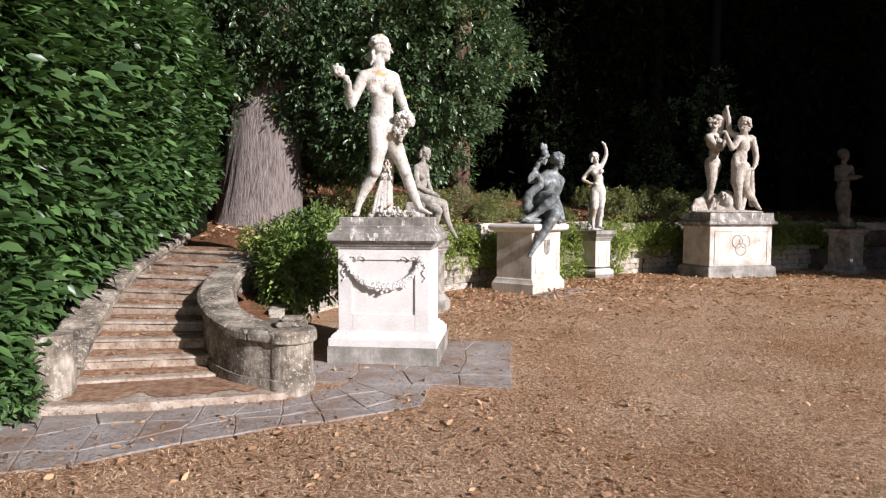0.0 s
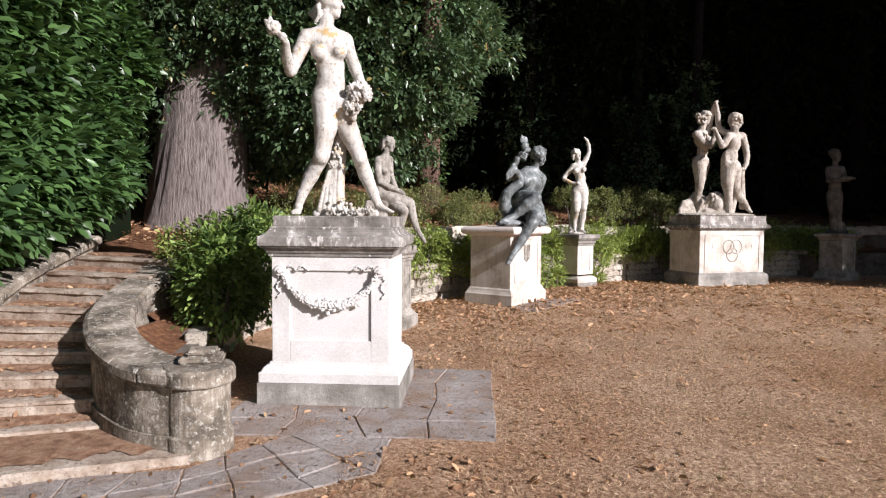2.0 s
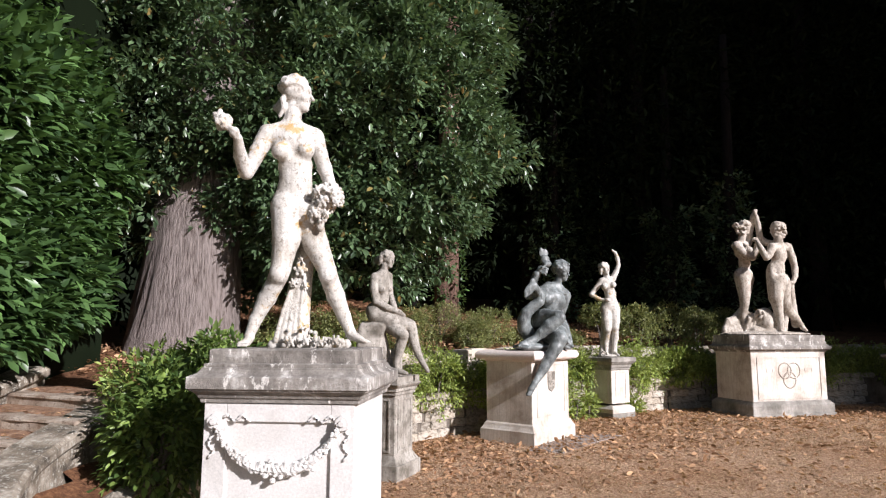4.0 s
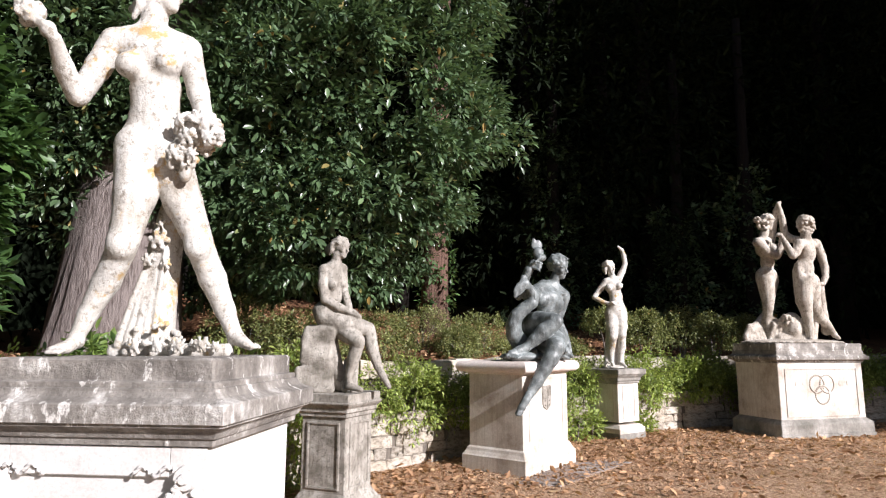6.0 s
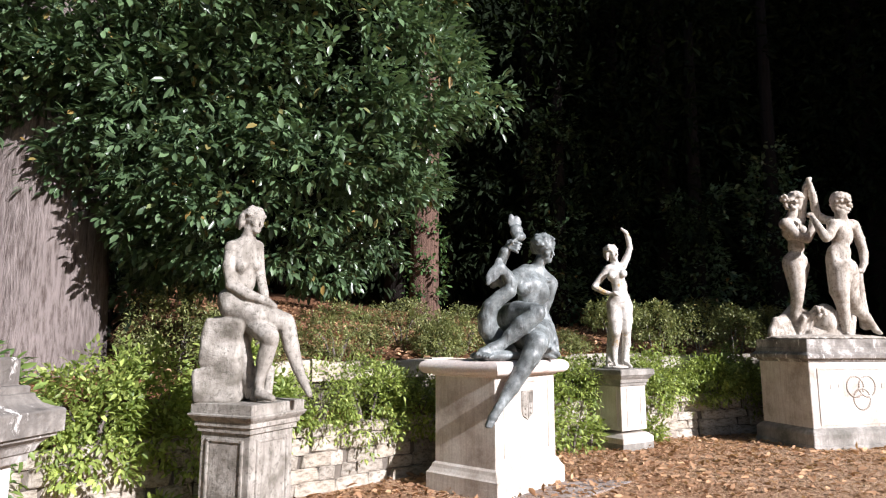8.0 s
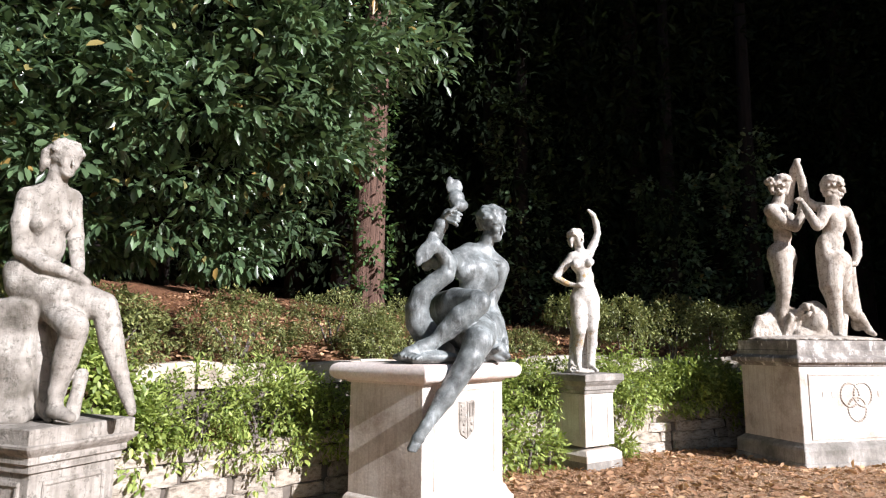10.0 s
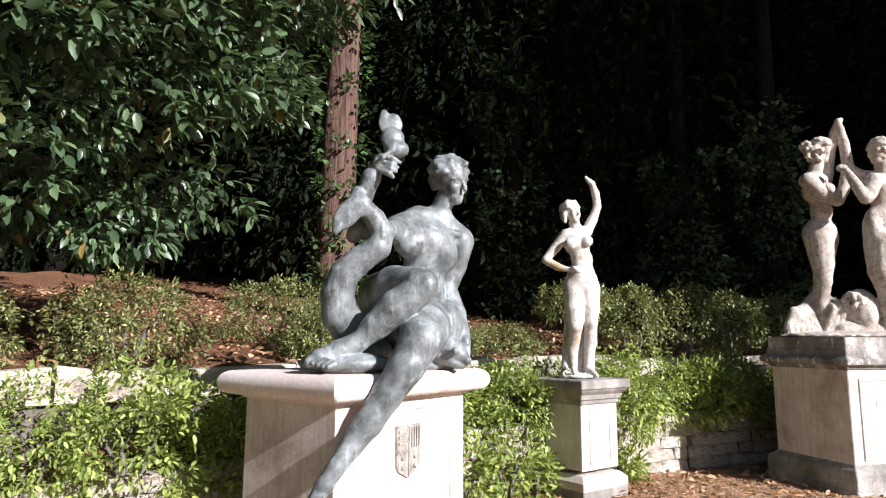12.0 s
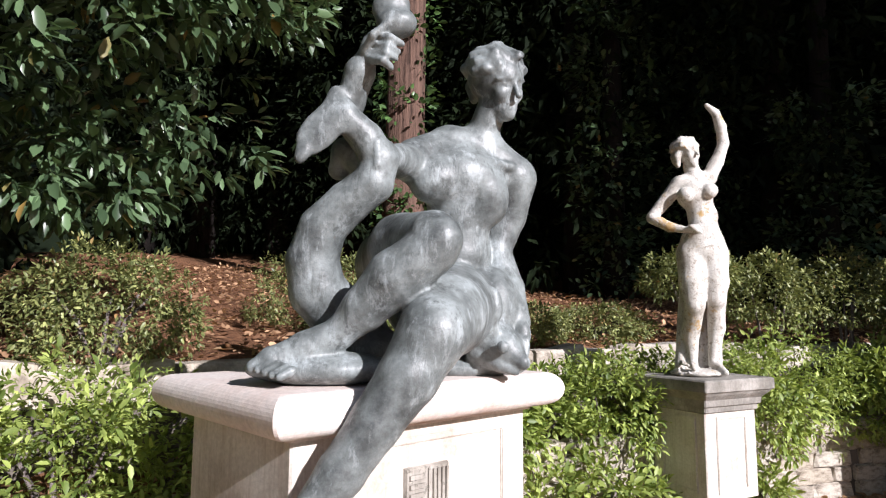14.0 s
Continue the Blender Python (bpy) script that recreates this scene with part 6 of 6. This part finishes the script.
# soft bed plants that hang over the low wall
rr = random.Random(11)
s = 2.3
while s < WALL_S[-1] - 5:
    x, y = wall_place(s, 0.14 + rr.uniform(-0.1, 0.22))
    shrub("fresh green leafy bed plant on the low wall", x, y, 0.42 + rr.uniform(-0.1, 0.1) - 0.2 * float(smooth_step(7.5, 5.5, y)), 0.4, 0.4, rr.uniform(0.45, 0.8) + (0.25 if y < 9.6 else 0.18), LEAF_BED, rr.choice((0.04, 0.05, 0.066)), 260, "bed_plant", 10, group="bed plants")
    s += rr.uniform(0.34, 0.5)
for x, y, z, rx, h in ((-1.64, 6.05, 0.38, 0.32, 1.0), (-1.6, 6.75, 0.42, 0.42, 1.1), (-1.9, 7.05, 0.5, 0.28, 0.85), (-1.86, 7.55, 0.6, 0.42, 0.95)):
    shrub("tall yellow-green bush beside the stairs' curved wall", x, y, z - 0.1, rx, rx, h, LEAF_BROAD, 0.078, 330, "bush", 9, group="bushes by the stairs")
# weeds at the foot of the low wall
for x, y, rx, h in ((1.75, 12.45, 0.2, 0.55), (2.05, 12.75, 0.22, 0.6), (2.3, 12.95, 0.18, 0.45), (-0.95, 9.35, 0.18, 0.4), (3.25, 13.8, 0.14, 0.3), (-1.3, 8.9, 0.15, 0.3)):
    shrub("loose green weed at the foot of the low wall", x, y, float(lawn_z(x, y)) - 0.03, rx, rx, h, LEAF_BED, 0.07, 60, "weed", 8, group="weeds")
# clipped shrubs on the bank
for x, y, rx, top in ((-0.72, 11.45, 0.52, 1.9), (-1.4, 10.5, 0.46, 1.86), (-2.15, 10.5, 0.56, 2.02), (0.3, 12.9, 0.36, 1.75), (-0.35, 13.5, 0.6, 2.06), (0.55, 13.6, 0.5, 1.98), (1.3, 14.3, 0.45, 1.62), (2.0, 14.9, 0.5, 1.6)):
    z = on_bank(x, y)
    shrub("clipped small-leaved shrub on the leafy bank", x, y, z - 0.05, rx, rx, top - z + 0.05, LEAF_BOX, 0.036, 520, "clipped_shrub", 13, group="clipped shrubs")
# flat-topped shrubs on bare stems
for x, y, rx, top in ((2.85, 14.75, 0.42, 2.12), (3.55, 14.95, 0.4, 2.1), (4.3, 15.3, 0.42, 2.12), (4.95, 15.6, 0.4, 2.06), (5.7, 16.2, 0.45, 2.05)):
    z = on_bank(x, y)
    shrub("flat-topped clipped shrub on bare stems above leaf litter", x, y, z - 0.05, rx, rx * 0.8, top - z + 0.05, LEAF_BOX, 0.045, 320, "topped_shrub", 11, True, group="clipped shrubs")


# ---- dark woods behind, and the tall trees that shade the far corner ----
def build_woods():
    rr = random.Random(21)
    places = [(-9 + k * 1.75 + rr.uniform(-0.5, 0.5), 20.2 + rr.uniform(-0.8, 2.6)) for k in range(15)] + [(-6.6, 11.2), (-8.2, 8.6), (-6.0, 14.2)]
    for k, (x, y) in enumerate(places):
        z = on_bank(x, y) - 0.3
        c, o = crown_points(800, (0, 0, 7.5), (2.1, 2.0, 7.2), -0.1, 1, 0.6, 40 + k)
        p, w, s = rosettes(c, o, 12, 0.26, 0.42)
        t = thing("forest_tree", "dark shaded evergreen forest tree with ivy", "tree", pose(x, y, z), "forest trees")
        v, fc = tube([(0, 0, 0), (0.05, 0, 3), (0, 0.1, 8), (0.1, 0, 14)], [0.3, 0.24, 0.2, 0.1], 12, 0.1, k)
        part("trunk", mesh_of("trunk", [tuple(q) for q in v], fc, BARK_SHADED, True), BARK_SHADED, t)
        part("crown", leaves("crown", p, w, s, LEAF_SHADED, 0.45, 0.2, 0.2, True), None, t)
    # ivy clumps on the trunks at the edge
    for x, y, z, h in ((2.2, 19.0, 1.8, 5.0), (5.2, 18.7, 1.8, 3.0), (3.6, 19.6, 1.8, 4.5), (6.9, 18.9, 1.8, 4.0)):
        n = 260
        a = rng.uniform(0, 6.28, n)
        zz = rng.random(n) * h
        r = 0.28 + 0.3 * rng.random(n) + 0.15 * np.sin(zz * 3 + x)
        c = np.stack([r * np.cos(a), r * np.sin(a), zz], 1)
        o = np.stack([np.cos(a), np.sin(a), 0.2 + 0 * a], 1)
        p, w, s = rosettes(c, o, 10, 0.12, 0.2)
        t = thing("ivy_tree", "slim shaded tree clad in dark ivy", "tree", pose(x, y, z), "forest trees")
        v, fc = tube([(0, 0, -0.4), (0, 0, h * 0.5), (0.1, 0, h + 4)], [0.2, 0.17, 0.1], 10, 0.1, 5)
        part("trunk", mesh_of("trunk", [tuple(q) for q in v], fc, BARK_SHADED, True), BARK_SHADED, t)
        part("ivy", leaves("ivy", p, w, s, LEAF_CROWN, 0.6, 0.2, 0.2), None, t, "dark glossy ivy")
    # tall trees east of the lawn
    for k, (x, y, r) in enumerate(((16.1, 12.4, 3.2), (16.3, 16.6, 3.6), (17.2, 20.8, 3.6), (20.3, 9.8, 3.3), (22.0, 13.2, 3.8), (23.4, 17.2, 4.2))):
        c, o = crown_points(1500, (0, 0, 11), (r, r, 10.5), -0.3, 1, 0.7, 70 + k)
        p, w, s = rosettes(c, o, 8, 0.55, 0.5)
        t = thing("tall_tree", "tall dense evergreen at the lawn's edge", "tree", pose(x, y, -0.1), "tall trees")
        v, fc = tube([(0, 0, 0), (0, 0, 8), (0.2, 0, 18)], [0.5, 0.4, 0.15], 12, 0.1, k)
        part("trunk", mesh_of("trunk", [tuple(q) for q in v], fc, BARK_GREY, True), BARK_GREY, t)
        part("crown", leaves("crown", p, w, s, LEAF_SHADED, 0.6, 0.1, 0.1, True), None, t)
    # the closed wood beyond: a plain sheet with deep shade put into its colour
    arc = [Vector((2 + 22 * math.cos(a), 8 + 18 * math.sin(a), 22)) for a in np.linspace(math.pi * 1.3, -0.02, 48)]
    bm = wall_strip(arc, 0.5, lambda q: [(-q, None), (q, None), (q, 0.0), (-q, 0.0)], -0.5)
    tagged(part("backdrop", bm, LEAF_SHADED, None), "forest foliage backdrop behind the garden, deep shade in its colour", "forest", kind="structure")


build_woods()


# ---- litter and dry grass ----
def build_litter():
    n = 90000
    x = rng.uniform(-2.6, 10, n)
    y = 0.5 + 15.5 * rng.random(n)
    d, _ = behind(x, y)
    dens = 0.1 + 0.14 * smooth_step(4.0, 8.0, y) + 0.75 * smooth_step(-3.8, -0.5, d) + 0.12 * np.array([noise.noise((a, b, 7)) for a, b in zip(x, y)])
    paved = ((x > -1.15) & (x < 0.87) & (y > 4.3) & (y < 6.35)) | ((x < -0.1) & (y > 2.75 + 0.62 * (x + 1.6)) & (y < 5))
    keep = (d < -0.05) & (rng.random(n) < dens * np.where(paved, 0.25, 1)) & ~((x < -1.2) & (y > 4.0))
    x, y = x[keep], y[keep]
    p = np.stack([x, y, lawn_z(x, y) + 0.01 + 0.01 * rng.random(len(x))], 1)
    w = np.stack([rng.normal(0, 1, len(x)), rng.normal(0, 1, len(x)), rng.normal(0.05, 0.25, len(x))], 1)
    tagged(new("fallen_leaves", leaves("fallen_leaves", p, w, (0.014 + 0.06 * rng.random(len(x)) ** 2.4) * (1 + 0.6 * smooth_step(7.5, 10.0, y)), LEAF_DEAD, 0.5, 0.3, 0.12)), "brown fallen leaves scattered on the lawn", "leaves", kind="stuff")
    # on the bank
    n = 16000
    x, y = rng.uniform(-5, 8, n), rng.uniform(7.5, 19, n)
    d, _ = behind(x, y)
    keep = (d > 0.25) & ~((x < -2.4) & (y < 7.9))
    x, y = x[keep], y[keep]
    p = np.stack([x, y, bank_z(x, y) + 0.03 + 0.03 * rng.random(len(x))], 1)
    w = np.stack([rng.normal(0, 1, len(x)), rng.normal(0, 1, len(x)), rng.normal(0.05, 0.25, len(x))], 1)
    tagged(new("bank_leaves", leaves("bank_leaves", p, w, rng.uniform(0.04, 0.1, len(x)), LEAF_DEAD, 0.5, 0.35, -0.1)), "brown leaf litter lying on the bank", "leaves", kind="stuff")
    # on the treads
    pts = []
    for k in range(9):
        for _ in range(120):
            u, v = rng.random(), 0.2 + 0.8 * rng.random() ** 0.5
            a, b = LEFT[k].lerp(RIGHT[k], u), LEFT[min(k + 1, 9)].lerp(RIGHT[min(k + 1, 9)], u)
            q = a.lerp(b, v)
            pts.append((q.x, q.y, FOOT + RISE * (k + 1) + 0.008))
    p = np.array(pts)
    w = np.stack([rng.normal(0, 1, len(p)), rng.normal(0, 1, len(p)), rng.normal(0.03, 0.12, len(p))], 1)
    tagged(new("stair_leaves", leaves("stair_leaves", p, w, rng.uniform(0.02, 0.065, len(p)), LEAF_DEAD, 0.5, 0.3, -0.1)), "brown leaves lying on the stair treads", "leaves", kind="stuff")
    # short dry grass
    n = 420000
    x, y = rng.uniform(-3, 9.5, n) + rng.normal(0, 0.4, n), 0.6 + 13.5 * rng.random(n) ** 1.6 + rng.normal(0, 0.5, n)
    d, _ = behind(x, y)
    keep = (d < -0.1) & ~((x > -1.15) & (x < 0.87) & (y > 4.3) & (y < 6.35)) & ~((x < -0.1) & (y > 2.75 + 0.62 * (x + 1.6)) & (y < 9))
    x, y = x[keep], y[keep]
    p = np.stack([x, y, lawn_z(x, y)], 1)
    w = np.stack([rng.normal(0, 1, len(x)), rng.normal(0, 1, len(x)), rng.uniform(0.15, 0.9, len(x))], 1)
    tagged(new("dry_grass", leaves("dry_grass", p, w, rng.uniform(0.015, 0.045, len(x)), GRASS_DRY, 0.13, 0.1, 0.1, True)), "short dry straw-coloured grass", "grass", kind="stuff")


build_litter()


# ---- paving ----
def build_paving():
    pv = thing("pavement", "grey irregular flagstone path and pedestal slab", "pavement", kind="structure")
    rr = random.Random(9)

    def flag(corners):
        bm = bmesh.new()
        c = sum((Vector(q) for q in corners), Vector((0, 0))) / len(corners)
        lo, hi, hi2 = [], [], []
        pts = []
        for a, b in zip(corners, corners[1:] + corners[:1]):
            for u in (0.0, 0.5):
                q = Vector(a).lerp(Vector(b), u)
                pts.append(q + (c - q).normalized() * rr.uniform(0.0, 0.007))
        lift = rr.uniform(0.006, 0.013)
        for q in pts:
            z = float(lawn_z(np.array([q.x]), np.array([q.y]))[0]) + lift
            lo.append(bm.verts.new((q.x, q.y, z - 0.05)))
            hi.append(bm.verts.new((q.x, q.y, z - 0.006)))
            r = q + (c - q).normalized() * 0.008
            hi2.append(bm.verts.new((r.x, r.y, z + rr.uniform(-0.003, 0.003))))
        n = len(pts)
        for i in range(n):
            bm.faces.new((lo[i], lo[(i + 1) % n], hi[(i + 1) % n], hi[i]))
            bm.faces.new((hi[i], hi[(i + 1) % n], hi2[(i + 1) % n], hi2[i]))
        bm.faces.new(hi2)
        bmesh.ops.recalc_face_normals(bm, faces=bm.faces)
        part("flagstone", bm, FLAG, pv)

    # the band at the foot of the stairs
    near = curve_of([(-3.4, 1.7, 0), (-2.2, 2.35, 0), (-1.5, 2.85, 0), (-0.75, 3.4, 0), (0.1, 3.98, 0)], 12)
    far = curve_of([(-3.6, 2.6, 0), (-2.75, 3.35, 0), (-1.75, 3.72, 0), (-0.95, 4.02, 0), (-0.5, 4.46, 0)], 12)
    grid = []
    for i in range(12):
        row = []
        for u in (0.0, 0.36 + rr.uniform(-0.12, 0.12), 0.7 + rr.uniform(-0.1, 0.1), 1.0):
            v = near[i].lerp(far[i], u).xy
            row.append(v + Vector((rr.uniform(-0.05, 0.05), rr.uniform(-0.045, 0.045))))
        grid.append(row)
    for i in range(11):
        for j in range(3):
            flag([grid[i][j], grid[i + 1][j], grid[i + 1][j + 1], grid[i][j + 1]])
    flag([grid[11][3], grid[11][2], grid[11][0], Vector((0.16, 4.47))])
    xs = [-1.1, -0.62, -0.1, 0.36, 0.86]
    ys = [4.48, 4.82, 5.3, 5.85, 6.32]
    slab = [[Vector((x + (rr.uniform(-0.09, 0.09) if 0 < i < 4 else rr.uniform(-0.02, 0.02)), y + (rr.uniform(-0.06, 0.06) if 0 < j < 4 else rr.uniform(-0.02, 0.02)))) for j, y in enumerate(ys)] for i, x in enumerate(xs)]
    for i in range(4):
        for j in range(4):
            flag([slab[i][j], slab[i + 1][j], slab[i + 1][j + 1], slab[i][j + 1]])
    # slab before the bronze
    for i in range(3):
        q = [Vector((1.15 + 0.28 * i, 9.85 + 0.42 * i)), Vector((1.6 + 0.3 * i, 9.75 + 0.4 * i)), Vector((1.95 + 0.3 * i, 10.2 + 0.42 * i)), Vector((1.43 + 0.28 * i, 10.3 + 0.42 * i))]
        flag(q)


build_paving()


# ---- the low rubble wall, stone by stone ----
def build_low_wall():
    w = thing("low_wall", "low rubble retaining wall of pale weathered stones", "wall", kind="structure")
    line = [Vector((p[0] + o[0] * 0.13, p[1] + o[1] * 0.13, wall_top(p[1]))) for p, o in zip(WALL_PTS[::3], WALL_OUT[::3])]
    part("wall_core", wall_strip(line, 0.11, body_profile, -0.3), MORTAR, w, "dark recessed joints")
    rr = random.Random(4)
    shapes = []
    for k in range(10):
        bm = bmesh.new()
        bmesh.ops.create_cube(bm, size=1)
        bmesh.ops.bevel(bm, geom=bm.edges[:], offset=0.09, segments=1, affect="EDGES")
        for v in bm.verts:
            v.co += Vector((rr.uniform(-0.05, 0.05), rr.uniform(-0.06, 0.06), rr.uniform(-0.06, 0.06)))
        me = bpy.data.meshes.new("stone")
        bm.to_mesh(me)
        bm.free()
        me.materials.append(WALLSTONE)
        shapes.append(me)
    z = -0.1
    total = WALL_S[-1] - 6.5
    while z < 0.55:
        h = rr.uniform(0.1, 0.17)
        s = rr.uniform(0, 0.2)
        while s < total:
            l = rr.uniform(0.15, 0.5)
            k = int(np.argmin(np.abs(WALL_S - s - l / 2)))
            p, d = WALL_PTS[k], WALL_DIR[k]
            top = wall_top(p[1]) - 0.04
            if z + h * 0.5 < top:
                ob = new("stone", shapes[rr.randrange(10)])
                ob.parent = w
                off = rr.uniform(-0.012, 0.015)
                ob.matrix_basis = pose(p[0] + WALL_OUT[k, 0] * (0.06 + off), p[1] + WALL_OUT[k, 1] * (0.06 + off), z + h / 2, rr.uniform(-2, 2), rr.uniform(-2, 2), math.degrees(math.atan2(d[1], d[0]))) @ Matrix.Diagonal((l - 0.004, 0.16, h - 0.003, 1))
            s += l
        z += h


build_low_wall()
